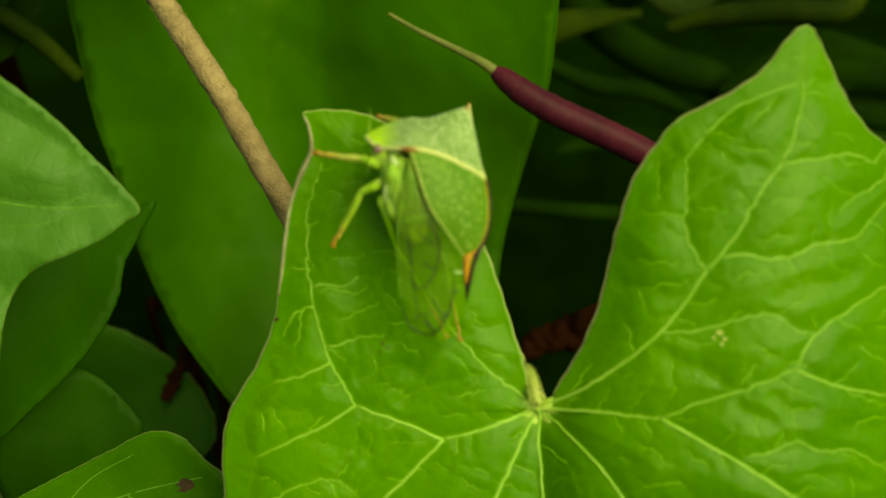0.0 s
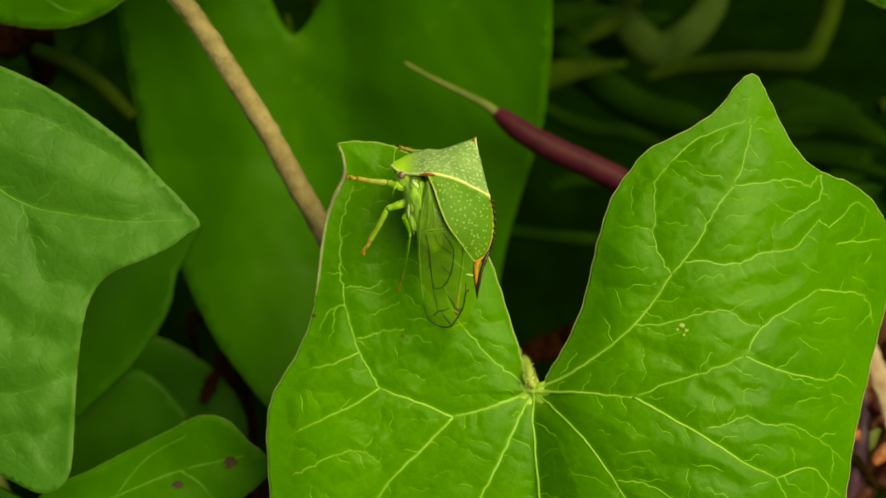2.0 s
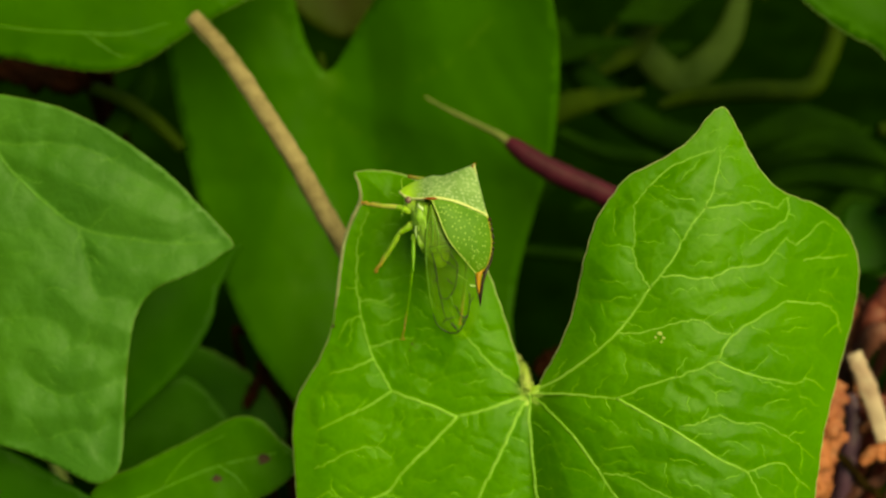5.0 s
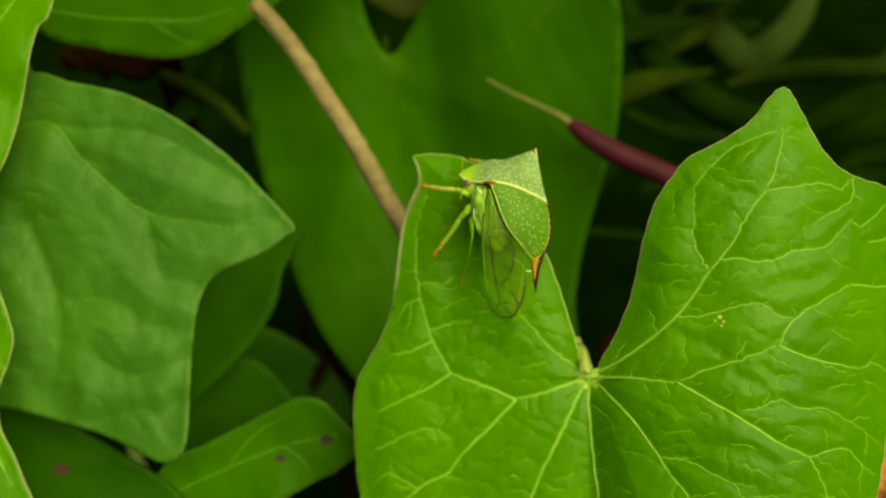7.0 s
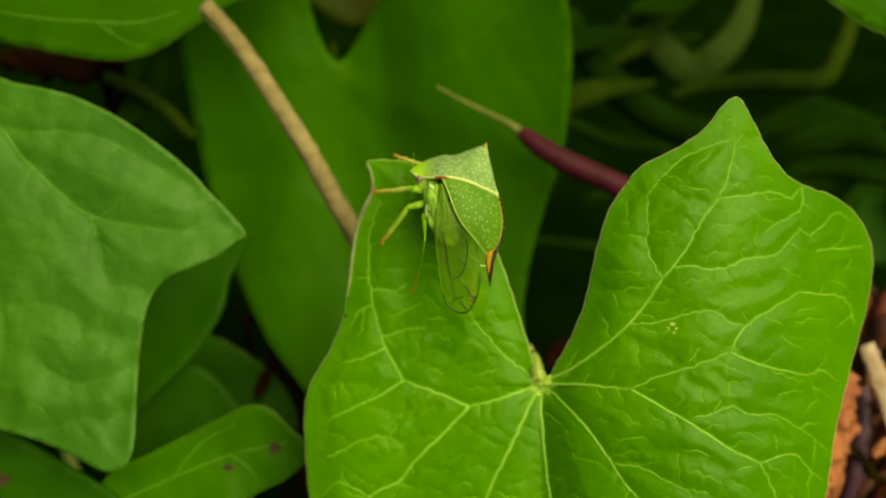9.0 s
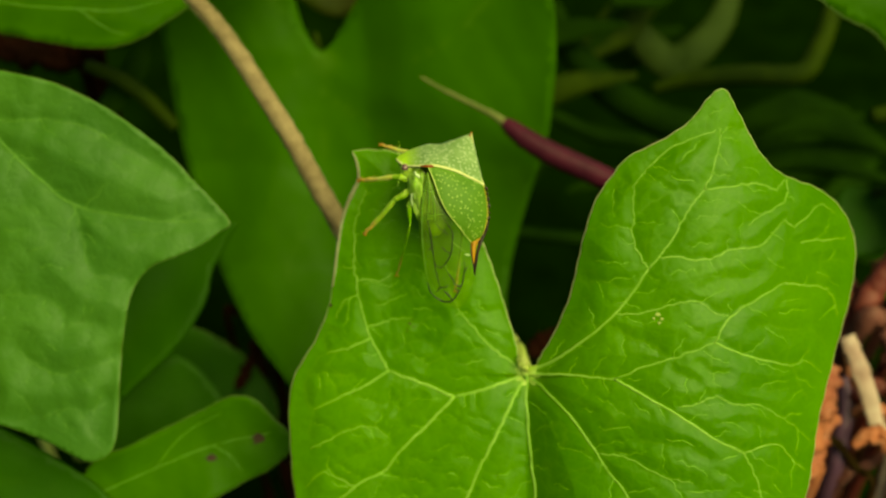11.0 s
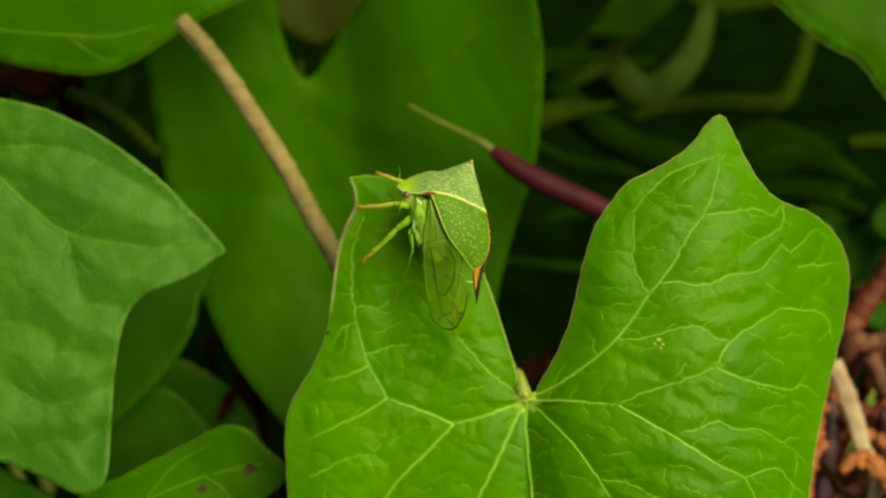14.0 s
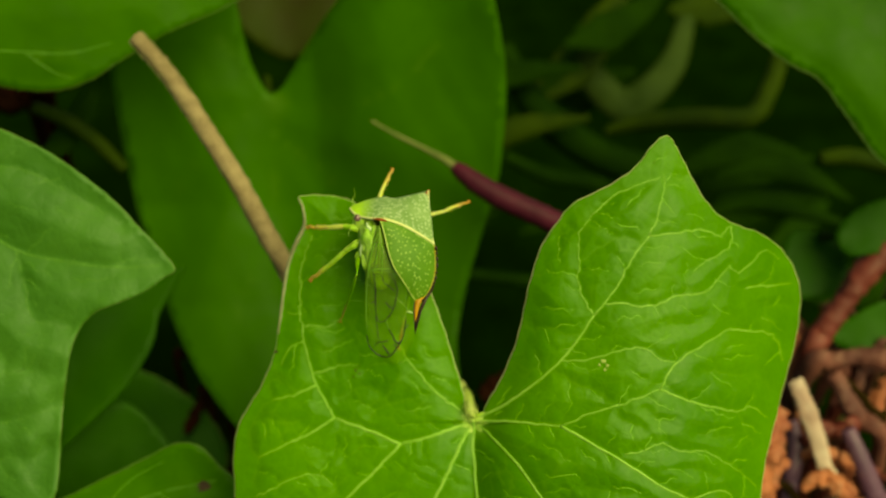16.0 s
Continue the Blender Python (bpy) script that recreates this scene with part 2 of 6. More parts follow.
# Soil colour is near black to stand for deep shade under the foliage.
soil = plain_material("soil_shade_tint", (0.0036, 0.0115, 0.0004), (0.0020, 0.0068, 0.0003), 120.0, rough=0.95, relief=1.0, depth=0.001, gloss=0.0, third=(0.004, 0.007, 0.0006))

litter_brown = plain_material("litter_brown", (0.03, 0.014, 0.003), (0.018, 0.010, 0.002), 300.0, rough=0.8, gloss=0.04)
# Withered red, its colour darkened in place of shade in the gaps.
litter_red = plain_material("litter_red_shade_tint", (0.024, 0.006, 0.002), (0.013, 0.004, 0.0015), 300.0, rough=0.8, gloss=0.04)
bug_side = dotted_material("cuticle_green_dotted", (0.074, 0.180, 0.006), (0.100, 0.215, 0.010), (0.28, 0.40, 0.09), 4700.0, 0.30, rough=0.62, cover=0.85)
bug_front = dotted_material("cuticle_pale_granular", (0.18, 0.29, 0.085), (0.25, 0.36, 0.13), (0.48, 0.56, 0.32), 5200.0, 0.40, rough=0.65, cover=0.8, plain=((0.40, 0.62, 0.05), -0.0015, -0.0006))
bug_green = plain_material("cuticle_fresh_green", (0.29, 0.49, 0.06), (0.23, 0.43, 0.035), 1500.0, rough=0.5, third=(0.38, 0.56, 0.12), soft=0.5)
bug_belly = plain_material("cuticle_belly_green", (0.31, 0.48, 0.08), (0.24, 0.42, 0.045), 1300.0, rough=0.6, relief=0.9, third=(0.50, 0.64, 0.25), stretch=(2, 0.8, 1), soft=0.5)
bug_yellow = plain_material("cuticle_yellow_ridge", (0.66, 0.66, 0.32), (0.58, 0.60, 0.25), 1600.0, rough=0.55, third=(0.60, 0.46, 0.12))
bug_orange = plain_material("cuticle_orange", (0.52, 0.25, 0.02), (0.40, 0.18, 0.015), 1500.0, rough=0.4, third=(0.30, 0.08, 0.015))
bug_rust = plain_material("cuticle_rust_tip", (0.36, 0.10, 0.015), (0.22, 0.05, 0.01), 1800.0, rough=0.4, third=(0.50, 0.22, 0.04))
bug_black = plain_material("cuticle_black", (0.012, 0.007, 0.006), (0.03, 0.012, 0.006), 1800.0, rough=0.35, third=(0.10, 0.03, 0.01))
bug_keel = plain_material("keel_mottled", (0.54, 0.48, 0.10), (0.48, 0.32, 0.04), 2600.0, rough=0.5, third=(0.14, 0.05, 0.012))
bug_lime = plain_material("cuticle_lime", (0.42, 0.60, 0.10), (0.34, 0.54, 0.06), 1600.0, rough=0.5, third=(0.55, 0.64, 0.2), soft=0.5)
bug_edge = plain_material("cuticle_olive_cream", (0.42, 0.50, 0.15), (0.34, 0.44, 0.10), 1600.0, rough=0.55, third=(0.5, 0.5, 0.2))
bug_white = plain_material("cuticle_waxy_white", (0.62, 0.72, 0.42), (0.48, 0.62, 0.28), 1800.0, rough=0.6)
bug_leg = plain_material("leg_green_yellow", (0.42, 0.63, 0.08), (0.33, 0.56, 0.05), 1500.0, rough=0.5, third=(0.48, 0.62, 0.16), soft=0.5)
bug_leg_pale = plain_material("leg_pale_straw", (0.56, 0.58, 0.20), (0.48, 0.52, 0.15), 1500.0, rough=0.5, third=(0.55, 0.40, 0.14), soft=0.4)
wing_vein_dark = plain_material("wing_vein_dark", (0.010, 0.014, 0.004), (0.016, 0.02, 0.006), 2000.0, rough=0.4)
wing_vein_green = plain_material("wing_vein_green", (0.17, 0.34, 0.04), (0.13, 0.28, 0.03), 2000.0, rough=0.4)


def eye_material():
    m, t, p, out = nodes_of("eye_purple_brown")
    n1 = texture(t, "ShaderNodeTexNoise", 3500.0, values={"Detail": 2.0}).outputs[0]
    t.links.new(mixed(t, ramp(t, n1, 0.4, 0.6), (0.045, 0.016, 0.018), (0.22, 0.12, 0.13)), p.inputs["Base Color"])
    p.inputs["Roughness"].default_value = 0.15
    return m


def wing_material():
    m, t, p, out = nodes_of("wing_membrane")
    n1 = texture(t, "ShaderNodeTexNoise", 1200.0, values={"Detail": 3.0}).outputs[0]
    t.links.new(mixed(t, ramp(t, n1, 0.35, 0.65), (0.25, 0.39, 0.06), (0.18, 0.32, 0.035)), p.inputs["Base Color"])
    p.inputs["Roughness"].default_value = 0.22
    bump = node(t, "ShaderNodeBump", {"Height": n1, "Strength": 0.4, "Distance": 0.00008})
    t.links.new(bump.outputs[0], p.inputs["Normal"])
    clear = node(t, "ShaderNodeBsdfTransparent", {"Color": (0.97, 0.99, 0.88, 1.0)})
    y = node(t, "ShaderNodeSeparateXYZ", {0: t.nodes["where"].outputs["Object"]}).outputs[1]
    body = ramp(t, plus(t, y, times(t, n1, 0.0008)), -0.0002, 0.0021, 0.07, 0.7)
    both = node(t, "ShaderNodeMixShader", {0: body, 1: clear.outputs[0], 2: p.outputs[0]})
    t.links.new(both.outputs[0], out.inputs["Surface"])
    return m


bug_eye = eye_material()
wing_clear = wing_material()


# ---------------------------------------------------------------- ground
def ground():
    n = 121
    s = np.linspace(-1, 1, n)
    far = np.sign(s) * (0.06 * np.abs(s) + 60.0 * np.abs(s) ** 9)
    verts, faces = [], []
    for i, y in enumerate(far):
        for k, x in enumerate(far):
            q = Vector((x * 60, y * 60, 0.3))
            fade = 1.0 / (1.0 + (x * x + y * y) / 0.04)
            verts.append((x, y + 0.04, fade * 0.004 * noise.fractal(q, 1.0, 2.0, 4) - 0.001))
    for i in range(n - 1):
        for k in range(n - 1):
            a = i * n + k
            faces.append((a, a + 1, a + n + 1, a + n))
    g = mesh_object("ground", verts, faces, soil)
    tagged(g, "soil under the vines, darkened in colour for deep shade", "ground", kind="structure")


ground()


# ---------------------------------------------------------------- leaves
def inside(poly, pts):
    x, y = pts[:, 0], pts[:, 1]
    hit = np.zeros(len(pts), bool)
    for a, b in zip(poly, np.roll(poly, -1, axis=0)):
        cross = (a[1] > y) != (b[1] > y)
        xi = (b[0] - a[0]) * (y - a[1]) / (b[1] - a[1] + 1e-15) + a[0]
        hit ^= cross & (x < xi)
    return hit


def to_lines(lines, pts, reach=5.0):
    """Distance from the points to the nearest of the polylines, up to the reach."""
    best = np.full(len(pts), reach)
    for line in lines:
        for k in range(0, len(line) - 1, 6):
            part = np.array(line[k:k + 7])
            lo, hi = part.min(0) - reach, part.max(0) + reach
            near = np.nonzero((pts >= lo).all(1) & (pts <= hi).all(1))[0]
            if not len(near):
                continue
            sub = pts[near]
            low = best[near]
            for a, b in zip(part[:-1], part[1:]):
                ab = b - a
                s = np.clip(((sub - a) @ ab) / (ab @ ab + 1e-12), 0, 1)
                low = np.minimum(low, np.linalg.norm(sub - a - s[:, None] * ab, axis=1))
            best[near] = low
    return best


def hairs(line, radius, count, length, seed):
    """Fine short hairs that stand off a stalk."""
    rng = np.random.default_rng(seed)
    verts, faces = [], []
    for i in range(count):
        k = rng.integers(0, len(line) - 1)
        tang = line[k + 1] - line[k]
        tang = tang / (np.linalg.norm(tang) + 1e-12)
        side = np.cross(tang, rng.normal(size=3))
        side /= np.linalg.norm(side)
        a = line[k] + side * radius * 0.95
        b = a + side * length * rng.uniform(0.4, 1.0) + tang * length * rng.uniform(-0.6, 0.6)
        w = tang * length * 0.12
        n = len(verts)
        verts += [a - w, a + w, b]
        faces.append((n, n + 1, n + 2))
    return np.array(verts), faces


def ripples(pts, seed):
    """Gentle unevenness from crossed waves, about one unit high."""
    rng = np.random.default_rng(seed + 700)
    out = np.zeros(len(pts))
    for size, high in ((3.2, 1.0), (1.5, 0.45), (0.7, 0.13)):
        for i in range(7):
            a = rng.uniform(0, 2 * math.pi)
            k = 2 * math.pi / (size * rng.uniform(0.7, 1.4))
            out += 0.38 * high * np.sin(k * (pts[:, 0] * math.cos(a) + pts[:, 1] * math.sin(a)) + rng.uniform(0, 6.3))
    return out


class Leaf:
    """A blade with relief, veins and margin. Lists are (u, v) in millimetres."""

    def __init__(self, outline, depth, shape, veins, seed, wave=0.06, puff=0.35, puff_size=2.2, curl=0.0, curl_size=2.0, jag=0.0, rough_depth=0.03, crease=0.0):
        self.rng = np.random.default_rng(seed)
        edge = spline(outline, 14, True)
        n = len(edge)
        steps = np.roll(edge, -1, axis=0) - edge
        out = np.stack([steps[:, 1], -steps[:, 0]], 1)
        out /= np.linalg.norm(out, axis=1)[:, None] + 1e-12
        s = np.arange(n) / n * 2 * math.pi
        ripple = sum(self.rng.normal() * np.sin(k * s + self.rng.uniform(0, 6.3)) for k in (23, 37, 61, 90)) * 0.5
        self.edge = edge + out * (wave * ripple)[:, None]
        self.veins = []
        for w, line in veins:
            line = spline(line, 5)
            if jag:
                keep = np.minimum(np.arange(len(line)), np.arange(len(line))[::-1])[:, None] > 0
                line = line + keep * self.rng.normal(0, jag * (0.5 if w > 0.12 else 1.0), line.shape)
            self.veins.append((0.66 * w * (1.4 if jag and w > 0.135 else 1.0), line))
        self.dashes = []
        self.depth, self.shape, self.puff, self.puff_size, self.curl, self.curl_size = depth, shape, puff, puff_size, curl, curl_size
        self.seed, self.rough_depth, self.crease = seed, rough_depth, crease

    def add_dashes(self, count, length):
        """Fine broken side veins: some spring from a vein, and all zigzag."""
        lo, hi = self.edge.min(0), self.edge.max(0)
        lo[1] = max(lo[1], -18.0)
        rim, ribs = self.edge[::2], np.vstack([l for w, l in self.veins])
        taken = np.full((1, 2), 99.0)

        def gap(a, b):
            return np.sqrt(((a[:, None] - b[None]) ** 2).sum(2)).min()

        for tries in range(count * 12):
            if len(self.dashes) >= count:
                break
            p = self.rng.uniform(lo, hi)
            head = self.rng.normal(-0.15, 0.4)
            if self.rng.random() < 0.25:
                w, vein = self.veins[self.rng.integers(len(self.veins))]
                k = self.rng.integers(1, len(vein) - 1)
                p, way = vein[k], vein[k + 1] - vein[k - 1]
                head = math.atan2(way[1], way[0]) + self.rng.choice((-1, 1)) * self.rng.uniform(0.7, 1.2)
            line, bend = [p], self.rng.choice((-1, 1))
            for i in range(self.rng.integers(3, 7)):
                bend = -bend if self.rng.random() < 0.75 else bend
                go = self.rng.uniform(0.22, 0.6) * length
                turn = head + bend * self.rng.uniform(0.15, 0.6)
                line.append(line[-1] + go * np.array((math.cos(turn), math.sin(turn))))
            line = np.array(line)
            if line[:, 1].min() < lo[1] or gap(line[1:], taken) < 0.45 or gap(line[2:], ribs) < 0.2 or gap(line, rim) < 0.5 or not inside(self.edge, line).all():
                continue
            taken = np.vstack([taken, line])
            self.dashes.append((self.rng.uniform(0.45, 1.0), line))

    def place(self, pts):
        """Points of the blade's face in leaf-frame millimetres."""
        pts = np.atleast_2d(pts)
        near = to_lines([l for w, l in self.veins], pts) if self.veins else np.full(len(pts), 9.0)
        d = self.depth + self.shape(pts[:, 0], pts[:, 1])
        d = d - self.puff * (1 - np.exp(-(near / self.puff_size) ** 2))
        d = d - self.crease * (1 - np.exp(-(near / 0.4) ** 2))
        if self.dashes and self.crease:
            d = d - 0.4 * self.crease * (1 - np.exp(-(to_lines([l for k, l in self.dashes], pts, 0.6) / 0.22) ** 2))
        d = d + self.rough_depth * ripples(pts, self.seed)
        if self.curl:
            rim = to_lines([np.vstack([self.edge, self.edge[:1]])[::4]], pts)
            d = d + self.curl * np.exp(-(rim / self.curl_size) ** 2)
        grow = 1 + (d - self.depth) / (70.9 + self.depth)
        return np.column_stack([pts * grow[:, None], d])

    def build(self, name, step, blade_mat, vein_mat, margin_mat, label, petiole=None, petiole_mat=None, group="", thick=0.22, margin=0.058, tubes=0.045, vein_tone=1.0, hub=None, start=0.42):
        centre = self.edge.mean(0)
        base = self.place(np.array([petiole[0][:2]]))[0] if petiole else self.place(np.array([centre]))[0]
        thing = new(name)
        thing.empty_display_size = 0.005
        thing.matrix_world = Matrix.Translation(at(*base)) @ VIEW.to_3x3().to_4x4()
        tagged(thing, label, "leaf", group)

        def local(p):
            p = np.array(p) - base
            return p * np.array((MM, MM, -MM))

        lo, hi = self.edge.min(0), self.edge.max(0)
        gx, gy = np.meshgrid(np.arange(lo[0], hi[0], step), np.arange(lo[1], hi[1], step))
        grid = np.column_stack([gx.ravel(), gy.ravel()])
        grid += self.rng.uniform(-0.25, 0.25, grid.shape) * step
        grid = grid[inside(self.edge, grid)]
        rim = np.vstack([self.edge, self.edge[:1]])
        grid = grid[to_lines([rim], grid, 2 * step) > 0.5 * step]
        flat = np.vstack([self.edge, grid])
        n = len(self.edge)
        from mathutils.geometry import delaunay_2d_cdt
        got = delaunay_2d_cdt([Vector(p) for p in flat], [(i, (i + 1) % n) for i in range(n)], [], 1, 1e-5)
        pts = np.array([(p.x, p.y) for p in got[0]])
        blade = mesh_object("blade", local(self.place(pts)), [tuple(f) for f in got[2]], blade_mat)
        mask = np.zeros(len(pts))
        for w, line in self.veins:
            near = to_lines([line], pts, 1.0)
            mask = np.maximum(mask, min(1.0, w / 0.10) * np.exp(-(near / (0.5 * w + 0.03)) ** 2))
        for tone, line in self.dashes:
            close = np.linalg.norm(pts - line.mean(0), axis=1) < 3.0
            near = to_lines([line], pts[close], 0.6)
            mask[close] = np.maximum(mask[close], 0.14 * tone * np.exp(-(near / 0.06) ** 2))
        if hub is not None:
            mask = np.maximum(mask, 1.8 * np.exp(-(np.linalg.norm(pts - np.array(hub), axis=1) / 0.85) ** 2))
        mark = blade.data.attributes.new("vein", "FLOAT", "POINT")
        mark.data.foreach_set("value", (mask * 0.42 * vein_tone).astype(np.float32))
        shell = blade.modifiers.new("thickness", "SOLIDIFY")
        shell.thickness, shell.offset = thick * MM, -1.0
        under(blade, thing)
        for w, line in self.veins:
            if w < tubes:
                continue
            p = self.place(line)
            p[:, 2] += 0.1 * w
            v, f = tube_mesh(local(p), [w * MM * 0.62, w * MM * 0.5, w * MM * 0.25], 6)
            under(mesh_object("vein", v, f, vein_mat), thing, "raised pale vein")
        if self.dashes:
            verts, faces = [], []
            for tone, line in self.dashes:
                p = self.place(line)
                p[:, 2] += 0.002
                v, f = tube_mesh(local(p), [0.030 * tone * MM, 0.036 * tone * MM, 0.030 * tone * MM, 0.010 * MM], 5)
                faces += [tuple(i + len(verts) for i in q) for q in f]
                verts += list(v)
            tagged(under(mesh_object("veinlet_net", verts, faces, vein_dim if vein_mat is vein_dim else vein_fine), thing, "fine broken side veins"), kind="stuff")
        if margin:
            p = self.place(rim)
            p[:, 2] += 0.08
            v, f = tube_mesh(local(p), [margin * MM, margin * MM], 6)
            under(mesh_object("margin", v, f, margin_mat), thing, "thin paler leaf margin")
        if petiole:
            path = [base + np.array((0, 0.1, start))] + [np.array(q, float) for q in petiole[1:]]
            v, f = tube_mesh(local(spline(path, 10)), [0.14 * MM, 0.24 * MM, 0.29 * MM, 0.30 * MM, 0.45 * MM, 0.6 * MM], 12, bumps=0.03, seed=self.seed)
            under(mesh_object("petiole", v, f, petiole_mat), thing, "hairy green leaf stalk tinged red")
            v, f = hairs(local(spline(path, 10))[3:45], 0.27 * MM, 900, 0.22 * MM, self.seed)
            under(mesh_object("stalk_hair", v, f, petiole_mat), thing)
        return thing


def down_to_ground(u, v, d, du=0.0):
    """Two points that bring a stalk from a place to the soil below it."""
    p = at(u, v, d)
    return [tuple(into((p.x + du * MM * 0.5, p.y + 0.003, p.z * 0.5))), tuple(into((p.x + du * MM, p.y + 0.004, -0.003)))]


spot_brown = plain_material("rot_spot_brown", (0.05, 0.025, 0.01), (0.028, 0.014, 0.007), 1200.0, rough=0.8)
spot_pale = plain_material("speck_pale", (0.42, 0.46, 0.14), (0.30, 0.40, 0.08), 2500.0, rough=0.8)
spot_olive = plain_material("speck_olive", (0.06, 0.07, 0.008), (0.09, 0.11, 0.01), 2500.0, rough=0.8)


def blemish(leaf, thing, places, material=None, label="brown rotted spot"):
    """Brown rotted spots: thin uneven discs on a blade."""
    inv = thing.matrix_world.inverted()
    for u, v, size in places:
        rng = np.random.default_rng(int(100 * size))
        ring = [(u + size * (1 + 0.25 * rng.normal()) * math.cos(a), v + 0.75 * size * (1 + 0.25 * rng.normal()) * math.sin(a)) for a in np.linspace(0, 2 * math.pi, 14)[:-1]]
        p = leaf.place(np.array([(u, v)] + ring))
        p[:, 2] -= 0.05
        verts = [inv @ at(*q) for q in p]
        under(mesh_object("spot", verts, [(0, i + 1, (i + 1) % 13 + 1) for i in range(13)], material or spot_brown), thing, label)


HUB = (4.69, -7.85)


def main_leaf():
    outline = [(4.70, -7.70), (4.27, -7.38), (4.12, -6.70), (3.85, -5.54), (3.24, -3.47), (2.62, -1.67), (1.97, -0.03), (1.12, 1.45), (-0.03, 3.00), (-1.57, 4.41), (-2.81, 5.03), (-4.29, 5.23), (-5.54, 5.14), (-5.24, 4.42), (-5.21, 3.43), (-5.90, 1.96), (-6.30, 0.32), (-6.63, -1.98), (-6.89, -3.95), (-7.68, -5.91), (-8.80, -7.71), (-9.17, -9.35), (-9.14, -11.81), (-8.91, -14.50), (-8.10, -18.37), (-6.14, -22.63), (-2.21, -27.87), (2.37, -32.13), (3.67, -33.44)]
    outline += [(5.31, -32.46), (10.24, -26.90), (15.82, -22.00), (19.43, -17.75), (20.91, -14.64), (21.21, -12.84), (21.54, -10.55), (22.08, -8.26), (22.74, -5.47), (23.40, -3.01), (23.67, -0.88), (23.41, 0.75), (22.63, 2.17), (21.45, 3.05), (20.30, 3.48), (18.99, 4.21), (17.85, 5.59), (16.94, 7.42), (16.38, 8.48), (15.92, 8.77), (15.23, 8.28), (14.08, 6.84), (12.61, 5.86), (10.64, 4.88), (9.65, 3.73), (8.66, 2.26), (8.07, 0.45), (7.67, -1.35), (7.11, -3.48), (6.19, -5.61), (5.50, -6.75), (5.14, -7.42)]
    veins = [
        (0.17, [(4.64, -7.77), (3.23, -8.32), (1.92, -8.78), (0.44, -9.14)]),
        (0.15, [(0.44, -9.14), (-1.52, -8.32), (-3.39, -7.62)]),
        (0.13, [(-3.39, -7.62), (-3.98, -6.57), (-4.47, -5.75), (-4.86, -4.44), (-5.22, -3.13)]),
        (0.09, [(-5.22, -3.13), (-5.38, -1.65), (-5.44, -0.01), (-5.48, 0.64), (-5.15, 1.79), (-4.75, 2.94)]),
        (0.14, [(0.44, -9.14), (-0.54, -10.19), (-1.69, -11.33), (-2.68, -12.31), (-3.50, -13.39)]),
        (0.12, [(-3.50, -13.39), (-5.30, -14.44), (-7.44, -16.07), (-8.10, -17.71)]),
        (0.08, [(-5.30, -14.44), (-6.45, -13.85), (-7.43, -13.62), (-8.26, -14.43)]),
        (0.13, [(-3.39, -7.62), (-4.80, -8.54), (-6.12, -9.13), (-7.76, -9.91)]),
    ]
    veins += [
        (0.06, [(-7.76, -9.91), (-8.15, -9.52), (-8.31, -8.93), (-8.21, -8.21), (-7.69, -7.81), (-6.44, -7.95), (-5.46, -7.88)]),
        (0.06, [(-7.76, -9.91), (-7.92, -10.67), (-8.09, -11.32)]),
        (0.11, [(-4.47, -5.75), (-5.78, -6.31), (-7.00, -6.64)]),
        (0.06, [(-7.00, -6.64), (-7.23, -5.91), (-6.93, -5.42), (-6.44, -5.65)]),
        (0.06, [(-7.00, -6.64), (-7.59, -7.06), (-8.08, -7.88)]),
        (0.08, [(-4.63, -5.07), (-3.81, -4.87), (-3.16, -4.61), (-2.11, -4.54)]),
        (0.06, [(-1.68, -4.94), (-1.19, -4.61), (-0.37, -4.51)]),
        (0.08, [(-5.19, -2.38), (-4.46, -2.31), (-3.87, -2.41), (-3.22, -1.98)]),
    ]
    veins += [
        (0.08, [(-5.19, -3.29), (-6.04, -3.62), (-6.50, -4.60)]),
        (0.07, [(-5.32, -1.65), (-6.17, -1.59)]),
        (0.08, [(-7.96, -12.21), (-6.78, -11.65), (-5.46, -11.03), (-4.31, -10.90), (-3.43, -11.49)]),
        (0.05, [(-6.78, -13.45), (-5.79, -12.80), (-4.48, -12.41), (-3.50, -11.82), (-2.51, -10.90)]),
        (0.05, [(-4.15, -10.34), (-3.66, -9.69), (-3.10, -9.46)]),
        (0.05, [(-2.84, -10.02), (-2.18, -9.53), (-1.52, -9.04)]),
        (0.12, [(4.64, -7.77), (3.73, -7.08), (2.42, -6.09), (1.60, -5.11), (0.85, -4.29), (0.13, -2.81)]),
        (0.06, [(2.25, -6.26), (0.45, -6.68), (-0.54, -6.91), (-1.36, -7.46)]),
    ]
    veins += [
        (0.05, [(-3.16, -6.58), (-2.34, -6.09), (-1.52, -5.86), (-0.70, -6.19)]),
        (0.06, [(1.44, -4.68), (2.26, -4.29), (3.08, -4.13)]),
    ]
